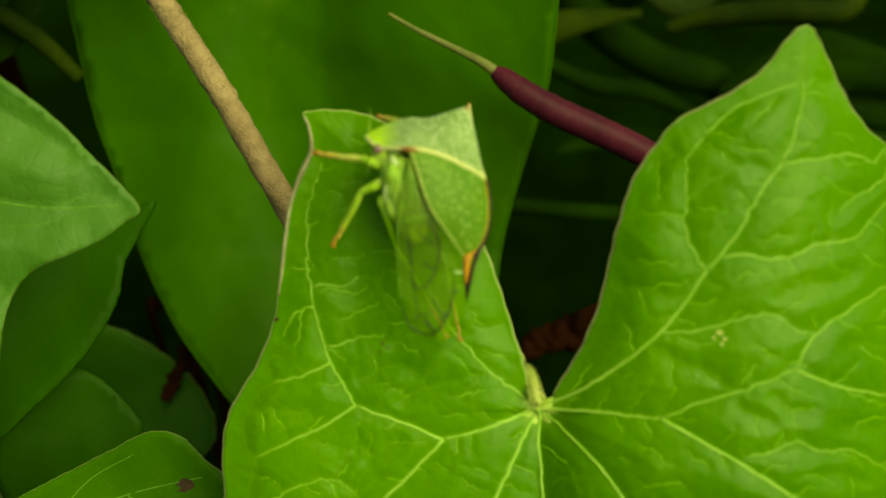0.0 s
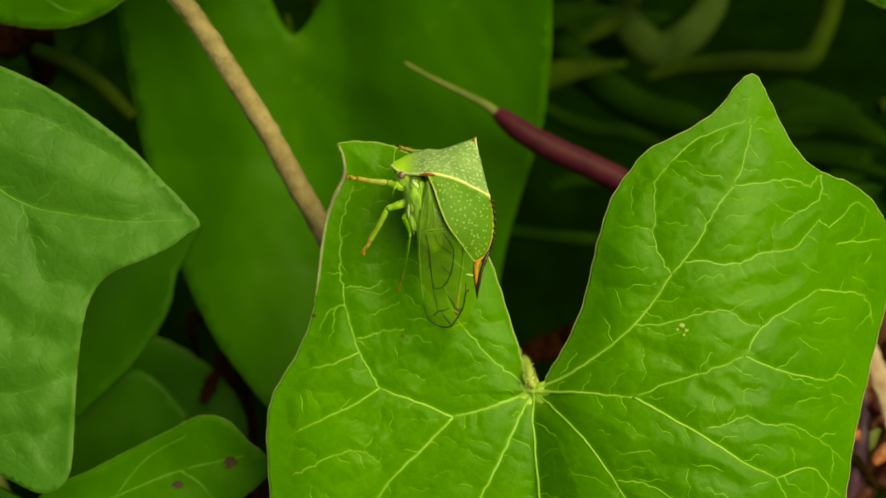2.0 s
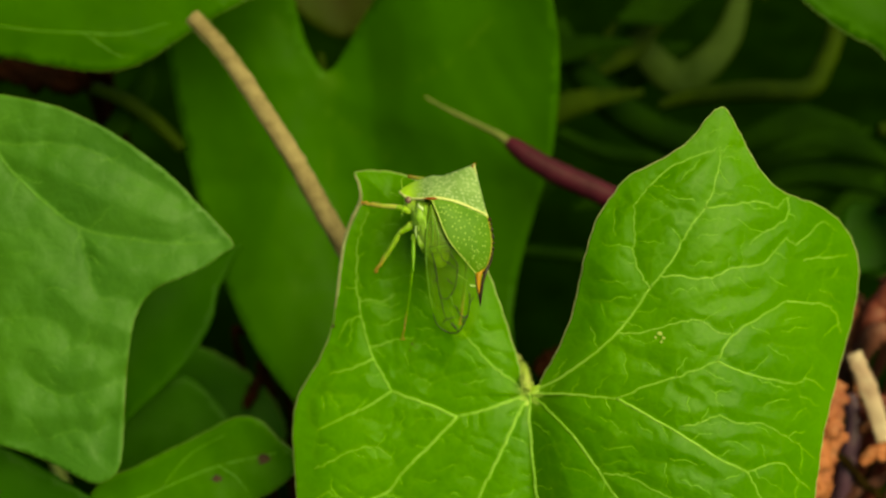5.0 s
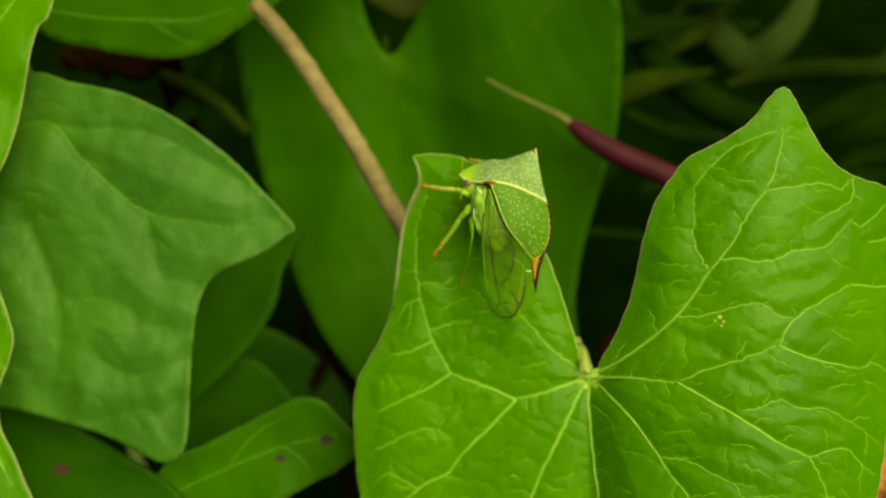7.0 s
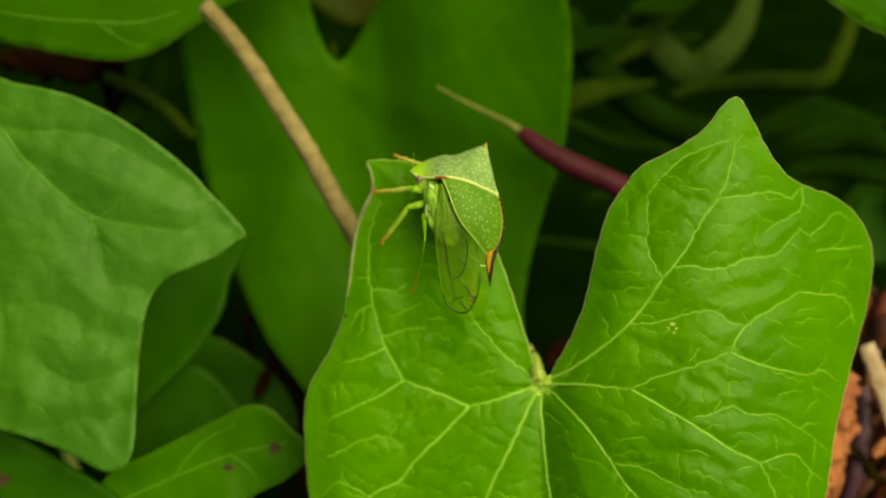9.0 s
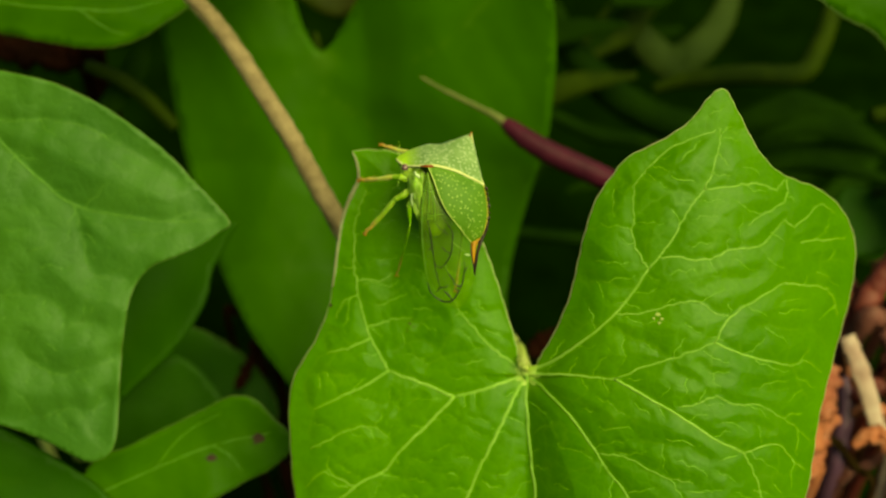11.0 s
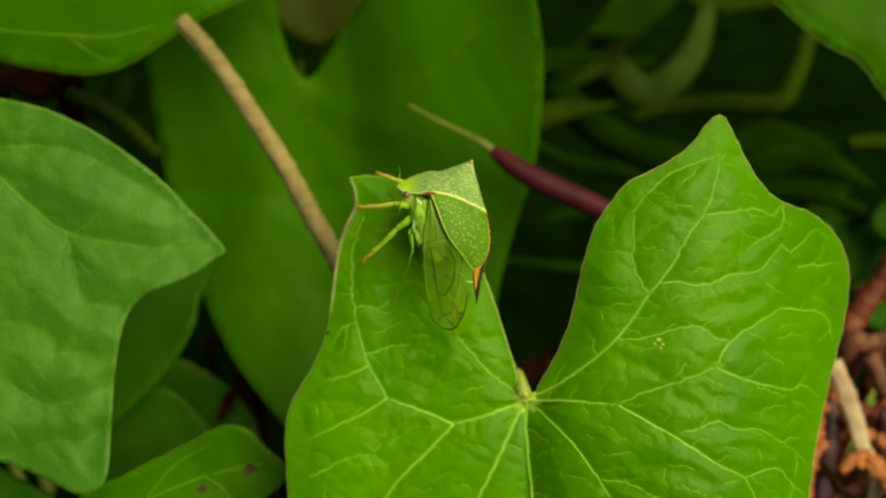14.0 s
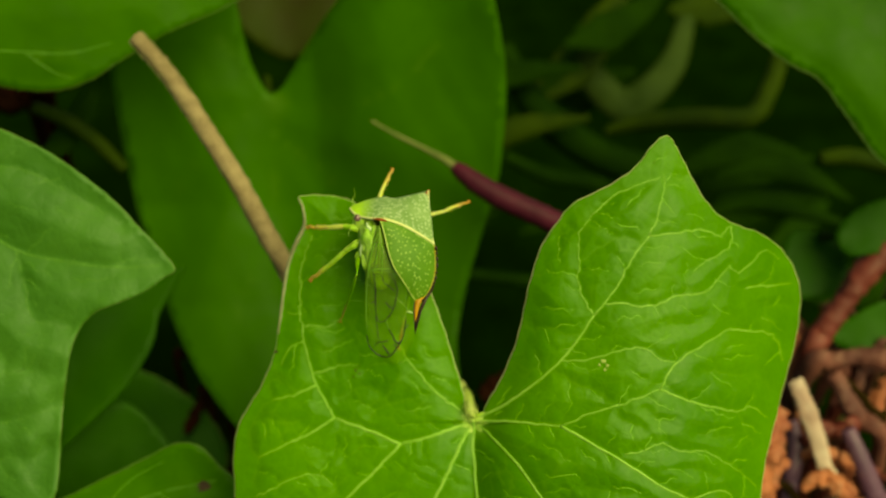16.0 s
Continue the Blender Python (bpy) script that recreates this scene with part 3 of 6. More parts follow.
    right = [
        (0.15, [(4.64, -7.77), (6.35, -6.92), (7.83, -5.94), (9.30, -4.79), (10.62, -3.32), (11.77, -1.68)]),
        (0.12, [(11.77, -1.68), (12.75, -0.54), (13.58, 0.94), (14.40, 2.25), (14.99, 2.97)]),
        (0.08, [(14.99, 2.97), (15.55, 4.54), (15.88, 5.79), (15.82, 6.51)]),
        (0.09, [(14.99, 2.97), (16.86, 3.16), (18.17, 3.32), (18.99, 2.96), (19.75, 3.55)]),
        (0.07, [(19.75, 3.55), (19.65, 2.40), (18.82, 1.75), (18.17, 1.42), (17.51, 0.86)]),
        (0.10, [(12.36, -0.96), (13.74, -1.03), (15.05, -1.13), (16.52, -0.54), (18.16, -0.32), (19.64, 1.25)]),
        (0.07, [(19.64, 1.25), (20.30, 0.86), (21.61, 2.07), (22.49, 1.64)]),
        (0.08, [(11.77, -1.68), (11.21, -0.86), (10.82, 0.29), (10.89, 1.43), (10.89, 3.07), (11.62, 4.15)]),
    ]
    right += [
        (0.08, [(11.62, 4.15), (12.93, 5.27), (14.57, 6.02), (15.62, 6.41)]),
        (0.05, [(15.82, 5.79), (16.54, 6.18), (17.20, 6.44)]),
        (0.06, [(10.89, 1.43), (12.60, 2.58), (13.58, 2.90), (14.24, 2.64)]),
        (0.06, [(10.89, 3.07), (10.30, 3.30), (9.65, 2.85)]),
        (0.08, [(9.80, -4.30), (11.11, -4.30), (13.24, -3.72), (14.71, -3.59), (15.70, -4.25), (16.58, -4.38)]),
        (0.06, [(8.33, -2.40), (9.31, -2.40), (10.13, -2.83), (10.95, -2.73)]),
        (0.14, [(4.64, -7.77), (7.00, -7.84), (8.64, -7.97), (9.79, -8.07)]),
        (0.15, [(9.79, -8.07), (11.26, -8.89), (13.55, -10.21), (15.52, -11.46), (17.31, -12.34)]),
    ]
    right += [
        (0.09, [(17.31, -12.34), (17.80, -13.33), (18.29, -14.54), (18.45, -15.78)]),
        (0.08, [(17.31, -12.34), (19.12, -11.79), (20.10, -12.68), (20.82, -13.33)]),
        (0.11, [(9.79, -8.07), (11.92, -7.26), (13.56, -6.77), (15.59, -5.95)]),
        (0.11, [(15.59, -5.95), (16.51, -4.48), (18.16, -3.33), (19.63, -2.45)]),
        (0.10, [(19.63, -2.45), (20.78, -2.55), (21.93, -2.75), (22.48, -3.34), (22.61, -4.32)]),
        (0.13, [(15.59, -5.95), (16.84, -6.51), (18.47, -6.94), (20.11, -7.27)]),
        (0.07, [(20.11, -7.27), (20.77, -7.01), (21.75, -7.60)]),
        (0.06, [(20.11, -7.27), (20.50, -8.42), (20.93, -9.24)]),
    ]
    right += [
        (0.08, [(13.55, -9.72), (14.70, -9.49), (15.68, -9.03), (16.83, -9.56), (18.14, -9.56), (19.94, -10.55), (21.08, -11.53)]),
        (0.09, [(20.56, -0.09), (21.77, 0.04), (23.08, 0.20)]),
        (0.06, [(9.30, -4.79), (10.61, -5.62), (11.92, -6.01), (12.90, -6.86), (13.23, -7.59), (14.54, -8.18)]),
        (0.06, [(11.26, -11.68), (12.89, -11.94), (14.20, -12.17), (15.18, -12.67)]),
        (0.06, [(18.15, -4.91), (19.13, -4.97), (20.45, -5.17)]),
        (0.05, [(14.88, -2.84), (16.03, -2.35), (17.50, -2.19), (18.16, -1.86)]),
        (0.05, [(20.94, -4.98), (21.59, -5.47), (22.08, -6.13)]),
        (0.05, [(14.71, -7.10), (15.36, -7.75), (16.02, -7.92)]),
    ]
    right += [
        (0.05, [(17.82, -8.58), (18.80, -8.74), (19.94, -8.58)]),
        (0.05, [(17.16, -10.54), (18.14, -10.71), (18.79, -11.04)]),
        (0.05, [(21.60, -1.21), (22.42, -1.05), (23.08, -1.21)]),
        (0.14, [(4.64, -7.77), (5.69, -8.72), (7.16, -10.20), (8.63, -12.17), (9.45, -13.48)]),
        (0.11, [(9.45, -13.48), (10.59, -14.79), (12.88, -18.07), (14.51, -21.67)]),
        (0.08, [(8.96, -12.43), (10.27, -12.56), (11.91, -13.42), (12.89, -13.81), (14.36, -14.14)]),
        (0.15, [(4.64, -7.77), (4.70, -10.52), (4.96, -13.14), (5.19, -15.11), (5.34, -21.66), (4.66, -30.82)]),
        (0.16, [(4.64, -7.77), (3.89, -9.21), (3.06, -11.01), (2.24, -12.65), (1.58, -14.12), (0.43, -17.07), (-0.89, -21.00)]),
    ]

    def shape(u, v):
        du, dv = u - HUB[0], v - HUB[1]
        r = np.maximum(du, 0)
        l = np.maximum(-du, 0)
        d = 0.9 - 4.3 * (1 - np.exp(-r / 6.0)) + 0.046 * np.maximum(r - 8, 0) ** 2 + 0.11 * np.minimum(l, 8)
        d += 0.035 * np.maximum(l - 9, 0) ** 2
        d += 0.05 * np.maximum(-dv - 3, 0) ** 1.3
        d += 0.45 * np.exp(-((du) / 1.6) ** 2) * (dv < 0)
        # the lobes rise to either side of the notch
        d -= 0.25 * np.exp(-((np.abs(du) - 4.0) / 2.2) ** 2) * np.clip(dv / 4, 0, 1)
        return d

    leaf = Leaf(outline, 0.0, shape, veins + right, 3, wave=0.018, puff=0.34, puff_size=2.3, crease=0.085, rough_depth=0.014, curl=0.35, curl_size=1.1, jag=0.045)
    leaf.add_dashes(210, 0.85)
    stalk = [(*HUB, 0)] + [(4.60, -7.42, 0.75), (4.46, -6.85, 1.35), (4.32, -6.42, 2.30), (4.15, -6.60, 4.20), (4.08, -7.70, 7.20)] + down_to_ground(3.82, -9.24, 9.00)
    thing = leaf.build("bindweed_leaf", 0.095, leaf_bright, vein_pale, margin_pale, "bright green lobed bindweed leaf with pale branching veins", stalk, petiole_green, thick=0.2, hub=HUB, start=0.45)
    pale = [(*p, r) for p, r in zip([(12.28, -4.31), (12.53, -4.57), (12.40, -4.80), (12.08, -4.54)], (0.13, 0.12, 0.09, 0.08))]
    blemish(leaf, thing, pale, spot_pale, "pale dry speck")
    dark = [(*p, r) for p, r in zip([(-2.17, -4.87), (-1.94, -5.07), (-2.30, -5.27), (-2.04, -4.64)], (0.09, 0.07, 0.06, 0.05))]
    blemish(leaf, thing, dark, spot_olive, "olive-brown speck")
    # the knot follows the blade: a low star that runs out along the veins
    inv = thing.matrix_world.inverted()
    spokes, rings = 42, 8
    flat, rise = [], []
    for k in range(rings + 1):
        q = k / rings
        for i in range(spokes):
            a = 2 * math.pi * i / spokes
            reach = 0.72 * (1 + 0.22 * math.cos(7 * a + 0.6) + 0.12 * noise.noise((2 * math.cos(a), 2 * math.sin(a), 5.0)))
            flat.append((HUB[0] + reach * q * math.cos(a), HUB[1] + 0.02 + 0.85 * reach * q * math.sin(a)))
            rise.append(0.13 * (1 - q * q) - 0.012 + 0.02 * noise.noise((9 * q * math.cos(a), 9 * q * math.sin(a), 1.0)))
    p = leaf.place(np.array(flat))
    p[:, 2] -= np.array(rise)
    faces = [(k * spokes + i, k * spokes + (i + 1) % spokes, (k + 1) * spokes + (i + 1) % spokes, (k + 1) * spokes + i) for k in range(rings) for i in range(spokes)]
    under(mesh_object("hub", [inv @ at(*q) for q in p], faces, hub_pale), thing, "pale yellow-green knot where the veins meet")
    blemish(leaf, thing, [(-6.80, -3.82, 0.12)], spot_brown, "brown scar at the margin")
    scar = leaf.place(np.array([(-5.50, 5.07), (-5.27, 4.42), (-5.21, 3.50), (-5.70, 2.42), (-6.10, 1.30), (-6.33, -0.01), (-6.53, -1.65), (-6.70, -2.80)]))
    scar[:, 2] -= 0.03
    inv = thing.matrix_world.inverted()
    v, f = tube_mesh([inv @ at(*p) for p in spline(scar, 8)], [0.05 * MM, 0.10 * MM, 0.13 * MM, 0.10 * MM, 0.09 * MM, 0.05 * MM], 8, bumps=0.1, seed=6)
    under(mesh_object("dry_margin", v, f, margin_dry), thing, "dry whitish grey stretch of margin")
    return leaf


def left_leaf():
    outline = [(-13.31, 1.00), (-14.16, 2.13), (-15.59, 3.61), (-16.96, 5.05), (-19.01, 6.69), (-21.07, 8.07), (-23.46, 9.27), (-25.52, 9.89), (-27.57, 10.30), (-29.97, 10.93), (-33.73, 9.97), (-38.19, 6.22), (-40.59, -0.28), (-39.22, -6.10), (-35.46, -9.53), (-31.01, -10.39), (-26.90, -11.46), (-24.85, -12.18), (-23.14, -13.03), (-21.77, -13.58), (-20.57, -12.97), (-20.20, -11.60), (-20.06, -8.87), (-19.85, -6.13), (-19.54, -4.08), (-19.02, -2.65), (-18.06, -1.62), (-16.63, -1.01), (-15.09, -0.33), (-14.06, 0.42)]
    veins = [
        (0.15, [(-37.16, 3.82), (-32.02, 6.89), (-28.94, 7.74), (-26.89, 5.51), (-24.84, 3.62), (-22.85, 2.08), (-20.05, 1.46), (-16.97, 1.11), (-14.23, 1.21)]),
        (0.10, [(-28.94, 7.74), (-26.89, 7.22), (-24.49, 7.29), (-21.75, 6.70), (-19.01, 5.15), (-16.62, 3.78)]),
        (0.10, [(-22.85, 2.08), (-22.27, 0.03), (-21.76, -2.03), (-19.54, -2.48)]),
        (0.08, [(-16.97, 1.11), (-15.60, 1.62), (-14.57, 1.45)]),
        (0.08, [(-27.58, -3.56), (-26.21, -3.39), (-23.82, -4.08), (-23.30, -5.44)]),
        (0.10, [(-26.21, -6.81), (-24.85, -7.84), (-23.48, -8.25), (-21.08, -7.67), (-20.06, -7.16)]),
        (0.08, [(-30.32, 1.41), (-28.95, -2.01), (-28.27, -5.44), (-28.95, -8.85)]),
        (0.07, [(-23.30, -5.44), (-22.45, -5.10), (-21.25, -5.28)]),
        (0.07, [(-24.85, -10.91), (-23.48, -10.40), (-21.77, -10.58), (-20.74, -9.89)]),
    ]

    def shape(u, v):
        return 0.6 + 0.16 * np.maximum(-17 - u, 0) * 0.6 - 0.12 * np.maximum(v - 1 - 0.25 * (u + 18), 0) + 0.04 * np.minimum(v, 0) - 0.5 * np.exp(-((v - 0.1 * u + 2) / 5.0) ** 2)

    leaf = Leaf(outline, 3.0, shape, veins, 5, wave=0.015, puff=0.50, puff_size=1.7, jag=0.05, crease=0.13, curl=0.4, curl_size=1.6, rough_depth=0.05)
    leaf.add_dashes(90, 1.2)
    stalk = [(-32.02, 6.89)] + [(-33.95, 7.46, 7.00), (-36.33, 7.76, 12.00)] + down_to_ground(-37.65, 7.26, 15.00)
    leaf.build("bindweed_leaf", 0.24, leaf_sheen_tint, vein_dim, margin_dim, "bindweed leaf with a pointed lobe, grey sky sheen in its colour", stalk, petiole_green, vein_tone=0.6)


def bright_edge_leaf():
    outline = [(-26.86, 15.35), (-26.97, 14.68), (-27.33, 13.67), (-27.89, 13.15), (-28.39, 11.68), (-28.76, 9.66), (-29.27, 7.30), (-29.99, 5.28), (-30.82, 3.60), (-31.44, 0.21), (-30.83, -1.82), (-30.34, -3.01), (-29.83, -4.47), (-29.62, -5.62), (-29.99, -7.08), (-30.56, -8.61), (-30.51, -10.64), (-30.20, -11.49), (-29.65, -12.50), (-29.03, -14.02), (-28.47, -15.36), (-28.35, -17.73), (-34.02, -19.19), (-39.31, -9.68), (-40.99, 4.74), (-35.48, 17.61), (-28.06, 17.74)]
    veins = [
        (0.14, [(-37.38, 4.69), (-34.50, 8.06), (-31.63, 11.74), (-28.78, 15.40)]),
        (0.12, [(-37.38, 4.69), (-34.56, 0.57), (-32.48, -5.56), (-31.11, -10.99), (-30.08, -13.69)]),
        (0.09, [(-32.48, -5.56), (-31.08, -6.91), (-30.02, -7.25)]),
        (0.08, [(-34.50, 8.06), (-32.37, 8.37), (-29.89, 8.66)]),
        (0.07, [(-31.12, -12.00), (-30.25, -13.35), (-29.73, -14.36)]),
    ]
    leaf = Leaf(outline, -1.0, lambda u, v: 0.02 * (u + 26) ** 2 * (u > -26) + 0.0 * v, veins, 7, wave=0.02, puff=0.4, curl=0.3, curl_size=1.0)
    stalk = [(-37.38, 4.69)] + [(-40.45, 5.39, 4.00), (-43.54, 5.36, 9.00)] + down_to_ground(-45.29, 4.75, 12.00)
    leaf.build("bindweed_leaf", 0.3, leaf_bright, vein_pale, margin_pale, "bright green bindweed leaf with a reddish margin", stalk, petiole_green)


def back_leaf():
    outline = [(-10.29, 14.73), (-11.16, 15.87), (-11.83, 17.40), (-12.36, 19.37), (-12.94, 22.00), (-14.50, 26.39), (-18.01, 29.01), (-21.48, 27.23), (-22.96, 22.82), (-22.70, 18.44), (-22.01, 14.07), (-21.10, 9.28), (-20.42, 6.24), (-19.09, 2.33), (-17.76, -2.00), (-15.78, -6.32), (-13.38, -9.77), (-10.34, -13.22), (-6.43, -16.23), (-1.25, -17.10), (2.21, -13.65), (4.36, -8.46), (4.27, -4.13), (5.04, 0.21), (6.34, 4.57), (7.39, 8.07), (7.91, 12.01), (8.04, 16.39), (7.38, 21.23), (6.06, 25.63), (2.98, 28.26), (-0.52, 26.91), (-3.14, 24.25), (-5.66, 20.94), (-7.26, 18.52), (-8.51, 16.32), (-9.42, 15.00)]
    veins = [
        (0.30, [(-9.85, 14.12), (-10.03, 8.88), (-9.13, 2.35), (-7.36, -4.15), (-4.73, -11.06)]),
        (0.20, [(-9.85, 14.12), (-13.53, 11.92), (-16.97, 7.55), (-18.22, 2.33)]),
        (0.20, [(-9.85, 14.12), (-6.58, 13.70), (-3.10, 13.93), (0.39, 15.92), (3.44, 19.45)]),
        (0.16, [(-9.85, 14.12), (-12.26, 16.74), (-15.77, 21.11)]),
        (0.16, [(-9.61, 11.50), (-4.81, 7.59), (-0.45, 3.68), (1.31, -2.40)]),
        (0.14, [(-9.14, 3.66), (-12.14, -0.69), (-12.97, -5.89)]),
    ]

    def shape(u, v):
        mid = -9.5 + 0.1 * (12 - v)
        return 4.8 - 0.42 * np.maximum(u - mid - 3, 0) - 2.2 * np.exp(-((u - mid - 7) / 6.0) ** 2) - 1.5 * np.exp(-((u - mid + 5) / 4.5) ** 2) - 0.36 * np.maximum(-v - 2, 0) - 0.24 * np.maximum(v - 6, 0)

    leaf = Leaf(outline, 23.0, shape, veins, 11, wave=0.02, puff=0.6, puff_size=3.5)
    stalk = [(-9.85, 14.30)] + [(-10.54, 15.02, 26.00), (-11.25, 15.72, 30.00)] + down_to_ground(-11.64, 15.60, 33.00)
    leaf.build("bindweed_leaf", 0.55, leaf_shade_tint, vein_dim, leaf_shade_tint, "large heart-shaped bindweed leaf, green darkened to look shaded", stalk, stem_olive_shade_tint, margin=0.1, vein_tone=1.0, tubes=9, hub=(-9.85, 14.12))


def top_left_leaf():
    outline = [(-29.34, 13.95), (-27.04, 13.50), (-24.75, 13.20), (-22.84, 13.32), (-20.93, 13.99), (-18.27, 15.74), (-15.60, 17.30), (-11.77, 19.06), (-9.09, 21.01), (-9.89, 25.67), (-17.62, 29.52), (-27.23, 29.06), (-34.84, 25.52), (-37.04, 19.31), (-33.17, 15.09)]
    veins = [(0.16, [(-34.72, 17.01), (-29.37, 16.07), (-25.54, 15.82), (-22.48, 15.72), (-19.43, 16.50)]), (0.12, [(-34.79, 21.64), (-27.13, 20.91), (-19.47, 21.73), (-13.71, 20.99)]), (0.10, [(-25.54, 15.82), (-23.23, 14.36), (-21.70, 13.98)])]
    leaf = Leaf(outline, 12.0, lambda u, v: 0.04 * (u + 22) - 0.05 * (v - 18), veins, 13, wave=0.02, puff=0.5, puff_size=3.0, curl=0.5, curl_size=1.5)
    stalk = [(-34.72, 17.01)] + [(-36.64, 17.61, 15.00), (-39.05, 17.58, 19.00)] + down_to_ground(-40.62, 17.30, 22.00)
    leaf.build("bindweed_leaf", 0.5, leaf_spotted, vein_dim, margin_dim, "green bindweed leaf with a yellowed tip, slightly folded", stalk, petiole_green, vein_tone=0.7)


def low_leaf():
    outline = [(-23.25, -14.56), (-21.29, -13.77), (-19.34, -12.80), (-16.23, -11.26), (-14.30, -10.34), (-12.76, -10.55), (-11.62, -11.68), (-10.11, -13.29), (-11.65, -15.00), (-13.18, -15.77), (-15.50, -17.09), (-18.60, -18.89), (-22.11, -19.32), (-24.45, -17.06)]
    veins = [(0.14, [(-23.66, -17.05), (-19.35, -15.09), (-15.47, -13.53), (-11.63, -12.66)]), (0.09, [(-19.35, -15.09), (-17.40, -12.78), (-15.07, -11.44)]), (0.09, [(-15.47, -13.53), (-14.32, -14.27), (-13.56, -15.21)])]
    leaf = Leaf(outline, 9.0, lambda u, v: 0.10 * (v + 12) * 0 + 0.05 * (u + 10), veins, 17, wave=0.02, puff=0.5, puff_size=2.5, curl=-0.3, curl_size=1.0)
    stalk = [(-23.66, -17.05)] + [(-25.82, -18.32, 13.00), (-27.28, -19.39, 16.00)] + down_to_ground(-28.19, -20.27, 18.00)
    thing = leaf.build("bindweed_leaf", 0.35, leaf_spotted, vein_dim, margin_dim, "green leaf with two brown insect-bitten spots", stalk, petiole_green, vein_tone=0.7)
    return leaf, thing


def dark_leaves():
    group = "shaded leaves low in the tangle"
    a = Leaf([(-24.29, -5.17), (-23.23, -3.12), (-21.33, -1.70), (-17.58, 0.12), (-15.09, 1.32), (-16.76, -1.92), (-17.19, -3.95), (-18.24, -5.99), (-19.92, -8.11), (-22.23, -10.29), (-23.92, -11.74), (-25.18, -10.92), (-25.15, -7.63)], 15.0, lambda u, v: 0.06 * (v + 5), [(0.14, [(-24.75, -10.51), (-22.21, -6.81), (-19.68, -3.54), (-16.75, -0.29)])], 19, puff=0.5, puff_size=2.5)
    a.build("bindweed_leaf", 0.5, leaf_deep_shade_tint, vein_dim, margin_dim, "green leaf hanging low, colour darkened for shade", [(-24.75, -10.51)] + [(-25.83, -11.18, 17.00), (-27.26, -12.43, 20.00)] + down_to_ground(-27.93, -13.15, 22.00), petiole_green, group, vein_tone=0.3, tubes=9, margin=0)
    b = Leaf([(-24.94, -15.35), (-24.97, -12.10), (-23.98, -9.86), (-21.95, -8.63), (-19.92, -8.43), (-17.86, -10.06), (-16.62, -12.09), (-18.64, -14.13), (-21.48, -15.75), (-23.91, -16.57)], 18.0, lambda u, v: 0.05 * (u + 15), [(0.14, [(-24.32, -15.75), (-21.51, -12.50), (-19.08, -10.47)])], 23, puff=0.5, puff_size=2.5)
    b.build("bindweed_leaf", 0.5, leaf_deep_shade_tint, vein_dim, margin_dim, "green leaf hanging low, colour darkened for shade", [(-24.32, -15.75)] + [(-25.33, -16.53, 20.00), (-26.44, -17.51, 23.00)] + down_to_ground(-27.04, -18.33, 25.00), petiole_green, group, vein_tone=0.3, tubes=9, margin=0)
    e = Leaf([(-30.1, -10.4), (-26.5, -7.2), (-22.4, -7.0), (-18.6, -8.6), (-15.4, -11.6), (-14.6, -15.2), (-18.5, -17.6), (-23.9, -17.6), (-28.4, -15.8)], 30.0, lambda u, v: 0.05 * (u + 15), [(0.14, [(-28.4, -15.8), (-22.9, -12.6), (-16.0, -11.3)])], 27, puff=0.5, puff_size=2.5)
    e.build("bindweed_leaf", 0.6, leaf_deep_shade_tint, vein_dim, margin_dim, "green leaf hanging low, colour darkened for shade", [(-28.4, -15.8), (-29.1, -16.5, 32.0), (-30.2, -17.4, 35.0)] + down_to_ground(-30.7, -18.2, 37.0), stem_olive_shade_tint, group, vein_tone=0.2, tubes=9)
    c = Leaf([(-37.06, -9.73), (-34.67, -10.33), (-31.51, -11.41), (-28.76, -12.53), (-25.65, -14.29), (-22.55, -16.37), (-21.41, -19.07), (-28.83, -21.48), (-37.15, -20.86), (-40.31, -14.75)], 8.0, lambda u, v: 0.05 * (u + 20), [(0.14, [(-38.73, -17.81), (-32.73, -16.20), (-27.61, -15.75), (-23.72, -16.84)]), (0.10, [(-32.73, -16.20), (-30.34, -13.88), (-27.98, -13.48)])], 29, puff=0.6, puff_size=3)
    leaf = c.build("bindweed_leaf", 0.5, leaf_deep_shade_tint, vein_dim, margin_dim, "green leaf darkened for shade, with a brown spot, under the sheened leaf", [(-38.73, -17.81)] + [(-40.19, -18.27, 10.00), (-42.76, -19.59, 14.00)] + down_to_ground(-44.59, -20.72, 17.00), petiole_green, group, vein_tone=0.5, tubes=9, margin=0)
    blemish(c, leaf, [(-30.27, -15.06, 0.55)])


